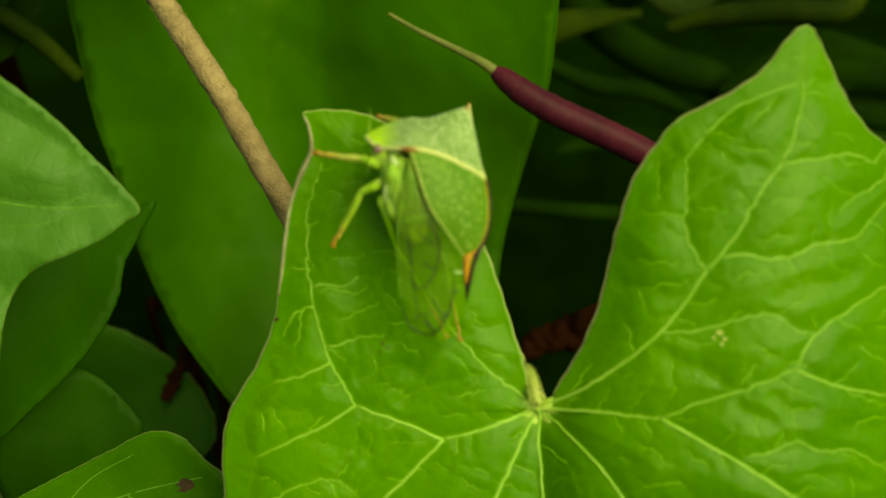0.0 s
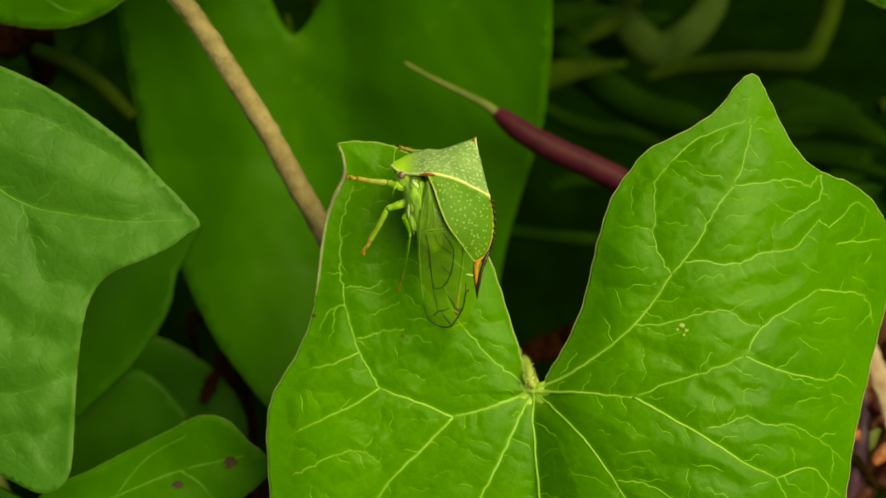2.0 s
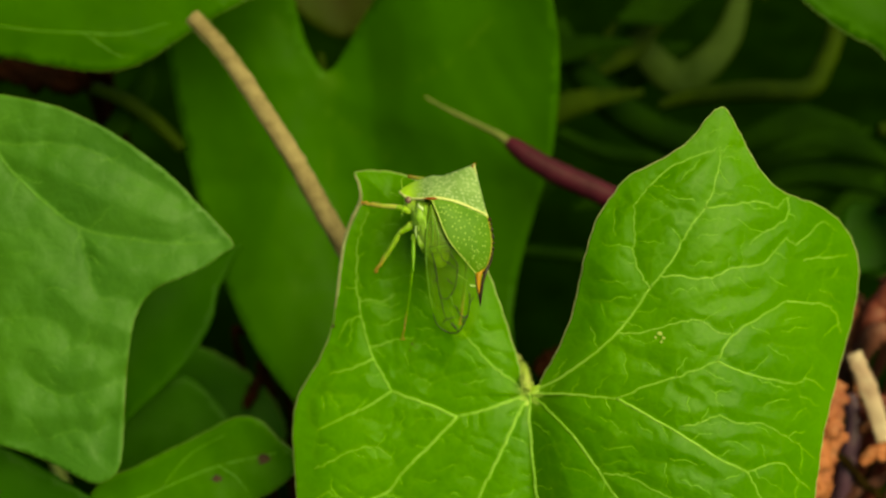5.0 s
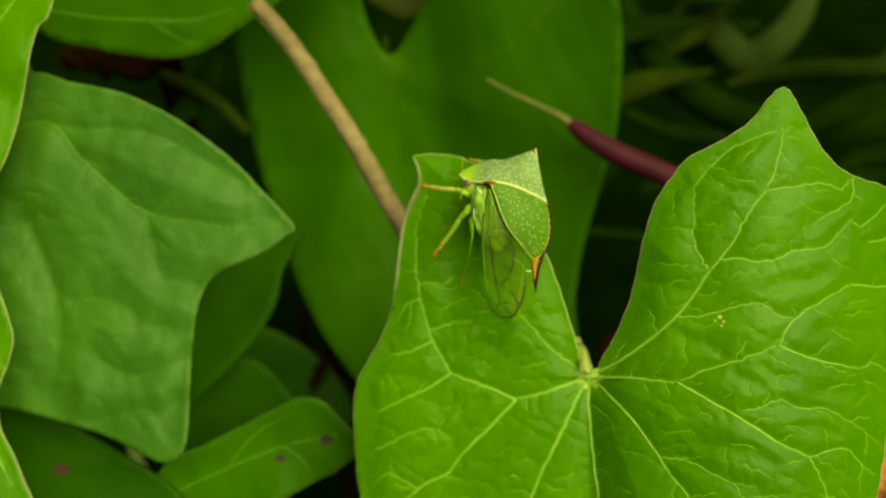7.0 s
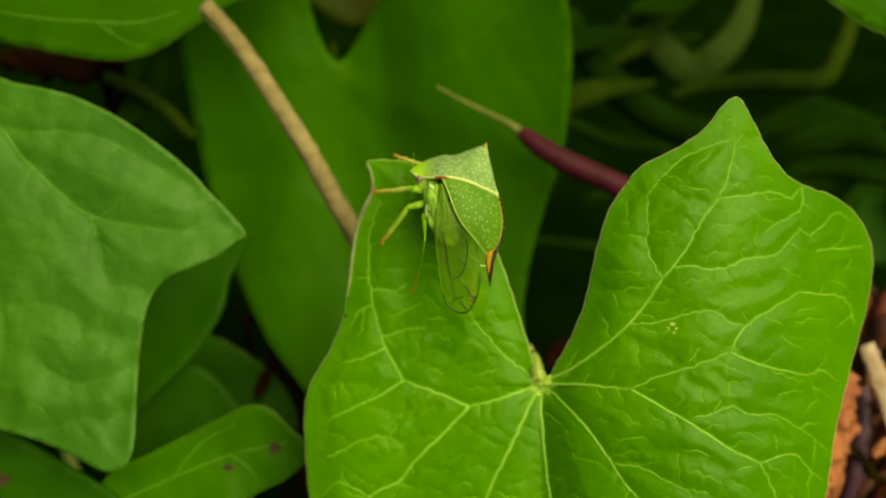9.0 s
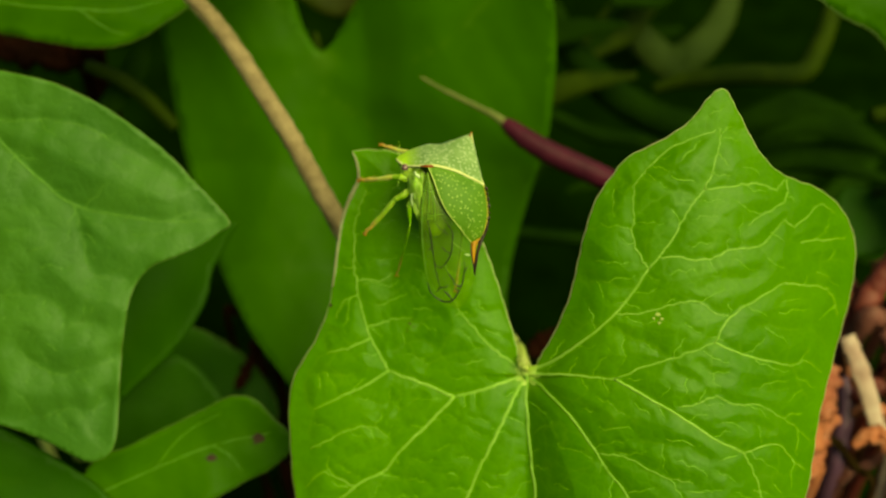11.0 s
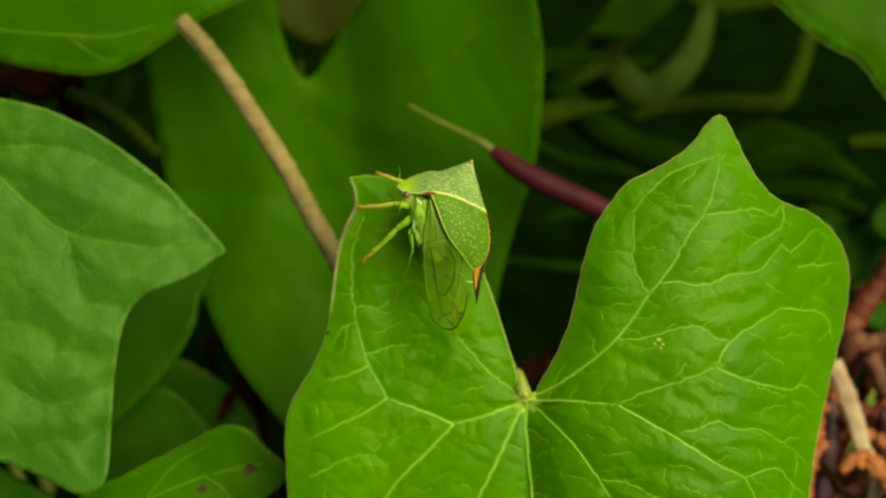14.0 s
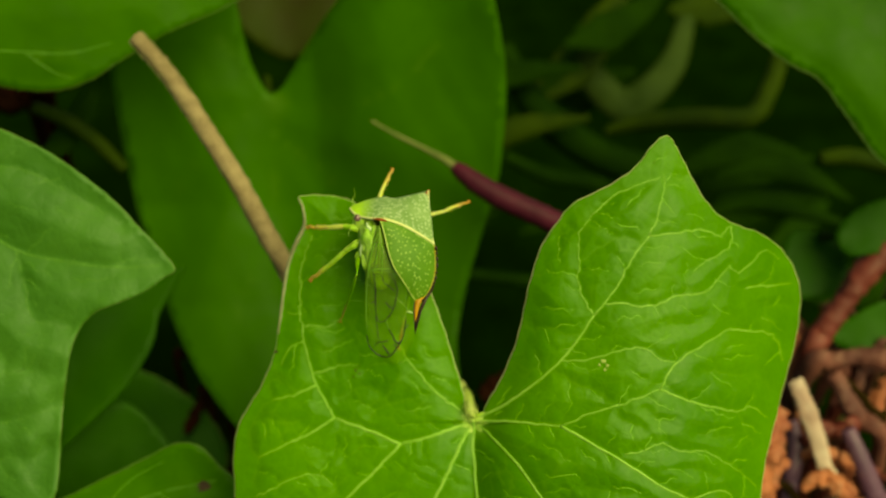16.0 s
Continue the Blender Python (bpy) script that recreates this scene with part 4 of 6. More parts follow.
def right_leaves():
    a = Leaf([(19.36, 23.00), (21.12, 20.84), (22.88, 19.07), (24.84, 17.19), (27.19, 15.43), (29.16, 14.37), (31.11, 11.83), (32.67, 9.67), (33.84, 8.50), (36.58, 6.94), (41.32, 8.13), (42.98, 16.01), (39.11, 24.70), (29.24, 28.61), (22.52, 26.98)], 13.0, lambda u, v: -0.08 * (u - 25) + 0.03 * (v - 18), [(0.2, [(39.03, 16.00), (35.09, 17.56), (31.16, 19.90), (27.24, 23.05)]), (0.14, [(35.09, 17.56), (32.71, 15.57), (31.12, 13.60)]), (0.14, [(31.16, 19.90), (28.40, 19.10), (26.04, 19.48)])], 31, puff=0.6, puff_size=3.0, curl=0.5, curl_size=1.2)
    a.build("bindweed_leaf", 0.5, leaf_spotted, vein_dim, margin_dim, "broad green bindweed leaf with a thin margin", [(39.03, 16.00)] + [(40.76, 16.56, 16.00), (42.98, 16.89, 20.00)] + down_to_ground(45.23, 17.18, 24.00), petiole_green, margin=0.09, vein_tone=0.4, tubes=9)
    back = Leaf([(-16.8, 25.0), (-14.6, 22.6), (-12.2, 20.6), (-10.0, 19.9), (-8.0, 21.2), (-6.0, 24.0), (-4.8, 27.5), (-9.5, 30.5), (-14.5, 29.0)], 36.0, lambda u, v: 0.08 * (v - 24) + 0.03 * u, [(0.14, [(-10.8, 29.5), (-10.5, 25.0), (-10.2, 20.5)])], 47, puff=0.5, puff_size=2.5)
    back.build("weed_leaf", 0.6, leaf_olive_shade_tint, vein_dim, margin_dim, "olive-brown leaf, colour darkened for deep shade", [(-10.8, 29.5), (-10.9, 30.5, 39.0), (-11.0, 31.0, 43.0)] + down_to_ground(-11.0, 30.0, 46.0), stem_olive_shade_tint, vein_tone=0.3, tubes=9, margin=0)
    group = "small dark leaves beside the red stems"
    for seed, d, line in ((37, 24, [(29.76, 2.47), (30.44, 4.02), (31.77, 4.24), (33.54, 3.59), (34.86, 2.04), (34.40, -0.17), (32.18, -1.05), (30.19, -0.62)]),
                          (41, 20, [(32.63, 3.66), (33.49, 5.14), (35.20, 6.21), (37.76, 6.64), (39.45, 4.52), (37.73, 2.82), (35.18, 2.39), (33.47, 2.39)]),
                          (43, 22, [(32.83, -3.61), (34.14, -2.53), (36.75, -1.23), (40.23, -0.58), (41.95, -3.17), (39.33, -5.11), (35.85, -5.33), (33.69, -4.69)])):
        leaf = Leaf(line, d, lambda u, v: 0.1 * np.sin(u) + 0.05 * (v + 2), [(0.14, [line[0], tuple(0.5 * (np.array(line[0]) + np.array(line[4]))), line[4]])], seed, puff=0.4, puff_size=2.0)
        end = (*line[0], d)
        leaf.build("weed_leaf", 0.5, leaf_deep_shade_tint, vein_dim, margin_dim, "small green weed leaf, colour darkened for deep shade", [line[0], (line[0][0], line[0][1], d + 3.0), (line[0][0] + 0.5, line[0][1] - 1, d + 6.0)] + down_to_ground(line[0][0], line[0][1] - 2, d + 8), stem_olive_shade_tint, group, vein_tone=0.3, tubes=9, margin=0)


MAIN = main_leaf()
left_leaf()
bright_edge_leaf()
back_leaf()
top_left_leaf()
blemish(*low_leaf(), [(-12.55, -13.12, 0.5), (-15.59, -14.36, 0.33)])
dark_leaves()
right_leaves()


# ---------------------------------------------------------------- stems
def stalk(name, points, radii, material, label, category="stem", steps=10, bumps=0.02, seed=0, sides=14, group=""):
    """A stalk as one object whose origin lies at its first point."""
    path = spline(points, steps)
    base = path[0].copy()
    v, f = tube_mesh((path - base) * np.array((1, 1, -1)), radii, sides, bumps=bumps, seed=seed)
    ob = mesh_object(name, np.array(v) * MM, f, material)
    ob.matrix_world = Matrix.Translation(at(*base)) @ VIEW.to_3x3().to_4x4()
    return tagged(ob, label, category, group)


def brown_stem():
    path = [(-16.94, 16.06, 8.00), (-14.73, 13.53, 8.00), (-12.51, 10.24, 8.00), (-10.33, 6.78, 8.20), (-8.54, 3.50, 8.60), (-6.91, 0.57, 9.00), (-4.95, -3.53, 10.00), (-2.42, -8.97, 12.00)]
    path += down_to_ground(-0.16, -13.87, 14.00, 4)
    stem = stalk("dry_twig", path, [0.54, 0.62, 0.64, 0.66, 0.7, 0.75], stem_brown, "tan-brown fuzzy dry stem with a broken top end", bumps=0.05, seed=2)
    # short fuzz along the upper stem
    v, f = hairs(spline(path[:6], 60), 0.61, 3200, 0.16, 9)
    fuzz = mesh_object("fuzz", (v - np.array(path[0])) * np.array((MM, MM, -MM)), f, stem_pale)
    under(fuzz, stem, "short pale fuzz")


def purple_stem():
    tip = [(-2.20, 12.16, 19.00), (-0.66, 11.25, 18.80), (1.41, 10.18, 18.50), (3.14, 9.28, 18.30), (4.21, 8.53, 18.20)]
    body = [(3.88, 8.73, 18.20), (4.42, 8.36, 18.20), (5.52, 7.51, 18.00), (7.15, 6.51, 17.80), (9.18, 5.55, 17.60), (11.20, 4.59, 17.40), (13.61, 3.27, 17.20), (16.06, 1.63, 17.20)] + down_to_ground(18.66, -1.26, 20.00, 3)
    stem = stalk("purple_shoot", body, [0.38, 0.62, 0.78, 0.86, 0.86, 0.85, 0.85, 0.85, 0.85, 0.85], stem_purple, "glossy dark purple shoot with a thin pale tip", "stem", seed=4)
    path = spline(tip, 10)
    base = np.array(body[0])
    v, f = tube_mesh((path - base) * np.array((MM, MM, -MM)), [0.10 * MM, 0.15 * MM, 0.20 * MM, 0.27 * MM, 0.38 * MM], 12, bumps=0.03)
    under(mesh_object("tip", v, f, stem_pale), stem, "thin withered pale tip")


brown_stem()
purple_stem()


def tangle():
    group = "blurred stems in the tangle behind"
    stalk("wild_weed", [(17.80, 13.60, 37.00), (20.50, 14.35, 36.50), (25.45, 14.70, 36.00), (30.40, 14.85, 36.00), (32.30, 17.20, 37.00), (33.80, 20.80, 38.00), (35.16, 25.73, 40.00)], [0.45, 0.85, 0.95, 0.9, 0.85, 0.75], stem_olive_shade_tint, "olive green weed stem bent at a joint", group=group)
    stalk("wild_weed", [(9.40, 23.50, 50.00), (11.90, 18.60, 49.00), (15.20, 15.10, 49.00), (20.00, 12.40, 50.00), (25.11, 11.18, 52.00), (29.88, 7.92, 55.00)], [1.1, 1.6, 1.7, 1.6, 1.2], blade_shade_tint, "olive green weed stem arching, darkened in colour for shade", group=group)
    stalk("wild_weed", [(0.66, 1.30, 34.00), (5.52, 0.85, 34.00), (9.40, 0.45, 34.00), (13.41, 0.16, 35.00), (17.99, -0.24, 36.00)], [0.55, 0.6, 0.6, 0.55], blade_shade_tint, "green weed stem lying across the gap, coloured dim for shade", group=group)
    stalk("wild_weed", [(35.94, 10.94, 34.00), (38.40, 11.14, 34.00), (41.34, 10.56, 34.00), (45.69, 9.68, 35.00)], [0.6, 0.8, 0.8, 0.7], stem_olive_shade_tint, "olive green weed stem bent at a joint", group=group)
    stalk("wild_weed", [(9.25, 12.08, 44.00), (13.51, 10.20, 44.00), (17.92, 9.64, 45.00), (22.40, 7.66, 46.00)], [0.6, 0.8, 0.8, 0.5], blade_shade_tint, "green weed stem lying across the gap, coloured dim for shade", group=group)
    stalk("wild_weed", [(27.27, 6.03, 46.00), (32.14, 7.64, 46.00), (37.23, 7.03, 45.00), (41.52, 5.95, 45.00)], [0.5, 0.7, 0.7, 0.5], blade_shade_tint, "green weed stem lying across the gap, coloured dim for shade", group=group)
    stalk("wild_weed", [(-28.61, 13.75, 24.00), (-25.97, 12.66, 24.00), (-24.04, 11.24, 25.00), (-22.05, 9.12, 26.00)], [0.5, 0.6, 0.6, 0.5], stem_olive_shade_tint, "olive green weed stem arching, darkened in colour for shade", group=group)


def ribbon(name, points, widths, bend, material, label, category, group="", thick=0.25, turn=0.0, seed=0, crinkle=0.0):
    """A cupped strip along the points: grass blades and dry curled leaves."""
    path = spline(points, 10)
    n, m = len(path), 9
    widths = np.interp(np.linspace(0, 1, n), np.linspace(0, 1, len(widths)), widths)
    tang = np.gradient(path, axis=0)
    tang /= np.linalg.norm(tang, axis=1)[:, None]
    verts, faces = [], []
    for i in range(n):
        side = np.cross(tang[i], (0, 0, 1.0))
        side /= np.linalg.norm(side) + 1e-9
        up = np.cross(side, tang[i])
        a = turn * i / n
        side, up = side * math.cos(a) + up * math.sin(a), up * math.cos(a) - side * math.sin(a)
        for k in range(m):
            s = 2 * k / (m - 1) - 1
            wob = 0.12 * noise.noise((i * 0.25, s * 1.5, seed)) + crinkle * noise.noise((i * 0.42, s * 2.2, seed + 9.5))
            fray = 1 + crinkle * noise.noise((i * 0.33, 3.0 if s > 0 else 7.0, seed + 4.0))
            verts.append(path[i] + widths[i] * (side * s * fray + up * (bend * s * s + wob)))
    for i in range(n - 1):
        for k in range(m - 1):
            a = i * m + k
            faces.append((a, a + 1, a + m + 1, a + m))
    base = path[0].copy()
    ob = mesh_object(name, (np.array(verts) - base) * np.array((MM, MM, -MM)), faces, material)
    ob.matrix_world = Matrix.Translation(at(*base)) @ VIEW.to_3x3().to_4x4()
    shell = ob.modifiers.new("thickness", "SOLIDIFY")
    shell.thickness, shell.offset = thick * MM, 0.0
    return tagged(ob, label, category, group)


def grass():
    g = "broad blades in the dark behind"
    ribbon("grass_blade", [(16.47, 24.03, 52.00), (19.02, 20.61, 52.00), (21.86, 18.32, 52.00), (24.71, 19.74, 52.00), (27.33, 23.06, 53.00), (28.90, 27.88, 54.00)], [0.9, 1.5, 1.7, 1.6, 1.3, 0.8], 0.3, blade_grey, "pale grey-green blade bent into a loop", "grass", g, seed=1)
    ribbon("grass_blade", [(10.94, 5.06, 48.00), (15.07, 6.16, 48.00), (20.19, 5.65, 49.00), (24.83, 3.45, 50.00)], [0.1, 1.0, 1.0, 0.1], 0.2, blade_shade_tint, "green grass blade, coloured dim for shade", "grass", g, seed=2)
    ribbon("grass_blade", [(28.94, 10.17, 44.00), (33.73, 11.23, 44.00), (37.98, 10.42, 44.00), (42.60, 8.09, 45.00)], [0.1, 1.0, 1.0, 0.1], 0.2, blade_shade_tint, "green grass blade, coloured dim for shade", "grass", g, seed=3)
    ribbon("grass_blade", [(11.99, 18.04, 50.00), (15.36, 21.40, 50.00), (17.75, 26.09, 51.00)], [0.1, 0.8, 0.6], 0.2, blade_shade_tint, "green grass blade, coloured dim for shade", "grass", g, seed=4)
    ribbon("grass_blade", [(-30.08, 8.64, 26.00), (-26.99, 11.35, 26.00), (-25.23, 14.06, 26.00), (-24.19, 17.85, 27.00)], [0.1, 1.0, 1.0, 0.1], 0.2, blade_shade_tint, "green grass blade, coloured dim for shade", "grass", g, seed=5)

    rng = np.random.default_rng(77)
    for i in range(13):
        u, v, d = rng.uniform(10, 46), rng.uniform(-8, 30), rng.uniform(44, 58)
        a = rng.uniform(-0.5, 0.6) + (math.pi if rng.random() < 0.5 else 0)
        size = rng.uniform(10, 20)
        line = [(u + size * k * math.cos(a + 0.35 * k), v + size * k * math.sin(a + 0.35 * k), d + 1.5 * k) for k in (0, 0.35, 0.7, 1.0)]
        ribbon("grass_blade", line, [0.2, rng.uniform(1.0, 2.4), rng.uniform(1.0, 2.4), 0.2], 0.25, (blade_shade_tint, blade_shade_tint, stem_olive_shade_tint)[i % 3], "green grass blade, coloured dim for shade", "grass", g, seed=20 + i)


def debris():
    g = "dead and red stems at the plant's foot"
    stalk("red_weed", [(39.87, 5.86, 21.00), (37.27, 3.28, 21.00), (34.88, 0.70, 21.00), (33.54, -1.44, 21.50), (32.18, -3.61, 22.00), (31.17, -6.27, 23.00)] + down_to_ground(31.12, -8.18, 25.00), [0.9, 1.1, 0.8, 0.95, 0.7, 0.8], stem_red, "thick dull red weed stem", group=g, seed=3, bumps=0.09)
    stalk("red_weed", [(39.36, -6.05, 20.00), (36.39, -5.55, 20.00), (34.45, -5.33, 20.50), (32.48, -5.70, 21.00), (31.08, -6.63, 22.00)] + down_to_ground(31.12, -8.18, 25.00), [0.7, 0.9, 0.6, 0.75, 0.7, 0.6], stem_pink, "pinkish brown weed stem lying on others", group=g, seed=5, bumps=0.1)
    stalk("red_weed", [(32.35, -6.48, 20.00), (33.40, -8.58, 20.00), (34.42, -9.90, 20.50), (36.29, -12.08, 21.00)] + down_to_ground(37.90, -14.08, 23.00), [0.6, 0.8, 0.55, 0.6], stem_pink, "pinkish brown weed stem lying on others", group=g, seed=6, bumps=0.1)
    stalk("purple_shoot", [(32.35, -10.32, 17.00), (33.23, -12.35, 17.00), (34.34, -14.87, 17.50), (35.54, -17.82, 18.00)] + down_to_ground(37.12, -20.74, 20.00), [0.55, 0.75, 0.8, 0.8], stem_mauve, "mauve weed stem with a dull bloom", group=g, seed=7)
    stalk("purple_shoot", [(28.86, -9.94, 19.00), (29.18, -12.22, 19.00), (28.83, -14.30, 19.00), (28.48, -17.39, 20.00)] + down_to_ground(28.84, -20.34, 22.00), [0.5, 0.6, 0.65, 0.65], stem_mauve, "mauve weed stem with a dull bloom", group=g, seed=8)
    ribbon("dry_straw", [(28.30, -6.67, 16.00), (28.98, -8.39, 16.00), (29.87, -10.64, 16.30), (30.71, -13.13, 16.80), (31.86, -16.09, 17.50)] + down_to_ground(32.98, -18.85, 19.00), [0.5, 0.62, 0.5, 0.42, 0.4], 0.35, dry_beige, "bleached beige split dry stalk", "stalk", g, seed=9, crinkle=0.2)
    ribbon("dry_leaf", [(27.06, -8.57, 15.00), (26.23, -10.41, 14.50), (25.31, -12.38, 14.50), (24.36, -15.23, 15.00), (23.68, -18.20, 16.00)] + down_to_ground(23.97, -20.26, 18.00), [0.7, 1.2, 1.4, 1.3, 0.9], 0.55, dry_rust, "rust-brown curled dead leaf", "leaf", g, turn=0.6, seed=10, crinkle=0.7)
    ribbon("dry_leaf", [(27.89, -12.48, 16.50), (26.72, -13.41, 16.00), (25.99, -15.01, 16.00), (25.77, -17.21, 17.00)] + down_to_ground(26.30, -19.67, 19.00), [0.3, 0.6, 0.7, 0.5], 0.9, dry_rust, "rust-brown curled dead leaf", "leaf", g, turn=1.2, seed=11, crinkle=0.7)
    ribbon("dry_leaf", [(28.74, -14.53, 16.00), (29.74, -13.66, 15.60), (31.03, -13.82, 15.60), (32.37, -15.01, 16.00), (33.12, -17.21, 17.00)] + down_to_ground(34.02, -19.68, 19.00), [0.3, 0.6, 0.8, 0.6, 0.4], 0.7, dry_rust, "rust-brown curled dead leaf", "leaf", g, turn=-0.9, seed=12, crinkle=0.7)
    ribbon("dry_leaf", [(29.37, -12.49, 18.00), (30.48, -12.03, 17.60), (31.71, -12.64, 17.60), (32.67, -14.13, 18.00)] + down_to_ground(33.56, -16.55, 20.00), [0.3, 0.5, 0.6, 0.4], 0.9, dry_rust, "rust-brown curled dead leaf", "leaf", g, turn=0.9, seed=13, crinkle=0.7)
    ribbon("dry_leaf", [(6.33, -9.10, 28.00), (7.93, -8.10, 28.00), (9.76, -7.74, 28.00), (12.18, -7.35, 29.00)] + down_to_ground(12.89, -8.44, 31.00), [0.6, 1.1, 1.1, 0.6], 0.4, litter_red, "red withered leaf, coloured dark for the shade", "leaf", g, seed=14, crinkle=0.7)
    ribbon("dry_leaf", [(-40.35, 16.61, 32.00), (-36.53, 16.12, 32.00), (-33.52, 16.04, 33.00), (-31.41, 15.21, 34.00)] + down_to_ground(-31.52, 14.52, 36.00), [0.8, 1.4, 1.3, 0.7], 0.3, litter_red, "red withered leaf, coloured dark for the shade", "leaf", g, seed=15, crinkle=0.7)


def foot_litter():
    """Crinkled dead scraps and thin stalks at the foot of the plant."""
    g = "dead scraps at the plant's foot"
    rng = np.random.default_rng(51)
    spots = [(32.16, -5.02, 24.00), (33.23, -7.92, 22.00), (35.76, -7.57, 23.00), (35.67, -9.95, 21.00), (32.12, -10.68, 20.00), (30.94, -8.44, 23.00), (33.02, -13.88, 19.00), (30.91, -16.37, 19.00), (28.11, -15.36, 18.00), (35.90, -14.46, 20.00), (37.50, -9.31, 23.00), (36.06, -4.18, 25.00), (34.62, -2.43, 26.00), (37.89, 1.17, 25.00), (32.21, -4.28, 27.00)]
    spots += [(-15.8, -7.6, 30.0), (-14.2, -9.2, 29.0), (-17.5, -5.2, 31.0), (-13.2, -7.0, 33.0), (-16.6, -10.4, 28.0)]
    for i, p in enumerate(spots):
        p = np.array(p)
        way = rng.normal(size=3) * np.array((1.3, 1.3, 0.5))
        side = rng.normal(size=3) * np.array((0.7, 0.7, 0.4))
        line = [p - way, p - 0.4 * way + 0.6 * side, p + 0.5 * way + 0.3 * side, p + way * 1.1 - 0.4 * side]
        foot = down_to_ground(*line[-1])
        mat = (dry_rust, stem_red, stem_pink, litter_brown, stem_red)[i % 5] if p[0] > 0 else (litter_brown, litter_red)[i % 2]
        ribbon("dead_scrap", line + foot, list(rng.uniform(0.2, 0.75, 6)), rng.uniform(0.3, 1.0), mat, "crinkled reddish brown dead scrap of plant", "litter", g, turn=rng.uniform(-2, 2), seed=60 + i, crinkle=0.9)


tangle()
grass()
foot_litter()
debris()

# ---------------------------------------------------------------- treehopper
# Body space in millimetres: x to the right, y up, z towards the viewer.
BODY = (-0.35, 0.62, -1.50)
FLAT = np.array((1.0, 1.0, 0.72))
hopper = new("treehopper")
hopper.empty_display_size = 0.003
tagged(hopper, "green horned treehopper with yellow ridges clinging to a leaf", "insect")


def loft(name, curves, material, label="", n=28, rows=10, bulge=0.0, grain=0.0, parent=None):
    """A smooth skin through two or more curves of body-space points."""
    cs = []
    for c in curves:
        c = spline(c, 12)
        s = np.concatenate([[0], np.cumsum(np.linalg.norm(np.diff(c, axis=0), axis=1))])
        cs.append(np.column_stack([np.interp(np.linspace(0, s[-1], n), s, c[:, k]) for k in range(3)]))
    grid = []
    for i in range(n):
        col = spline([c[i] for c in cs], max(2, rows // (len(cs) - 1)))
        grid.append(col)
    grid = np.array(grid)
    m = grid.shape[1]
    lift = bulge * np.outer(np.sin(np.linspace(0, math.pi, n)), np.sin(np.linspace(0, math.pi, m)))
    grid[:, :, 2] += lift
    if grain:
        for i in range(1, n - 1):
            for k in range(1, m - 1):
                grid[i, k, 2] += grain * noise.noise(Vector(grid[i, k]) * 2.6)
    faces = [(i * m + k, i * m + k + 1, (i + 1) * m + k + 1, (i + 1) * m + k) for i in range(n - 1) for k in range(m - 1)]
    ob = mesh_object(name, grid.reshape(-1, 3) * FLAT * MM, faces, material)
    shell = ob.modifiers.new("thickness", "SOLIDIFY")
    shell.thickness, shell.offset = 0.05 * MM, 0.0
    return under(ob, parent or hopper, label)


def rod(name, points, radii, material, label="", parent=None, sides=9, squash=1.0, steps=8):
    return under(tube(name, spline(points, steps) * FLAT, radii, material, sides, squash), parent or hopper, label)


def blob(name, centre, radii, material, label="", turn=0.0, parent=None, lump=0.04, seed=1):
    """A rounded body with slight lumps."""
    bm = bmesh.new()
    bmesh.ops.create_icosphere(bm, subdivisions=4, radius=1.0)
    spin = Matrix.Rotation(radians(turn), 3, "Z")
    for v in bm.verts:
        k = 1 + lump * noise.noise(v.co * 2.3 + Vector((seed, 0, 0)))
        q = spin @ Vector((v.co.x * radii[0] * k, v.co.y * radii[1] * k, v.co.z * radii[2] * k))
        v.co = (q + Vector(centre)) * MM
        v.co.z *= FLAT[2]
    me = bpy.data.meshes.new(name)
    bm.to_mesh(me)
    bm.free()
    me.polygons.foreach_set("use_smooth", [True] * len(me.polygons))
    me.materials.append(material)
    return under(new(name, me), parent or hopper, label)


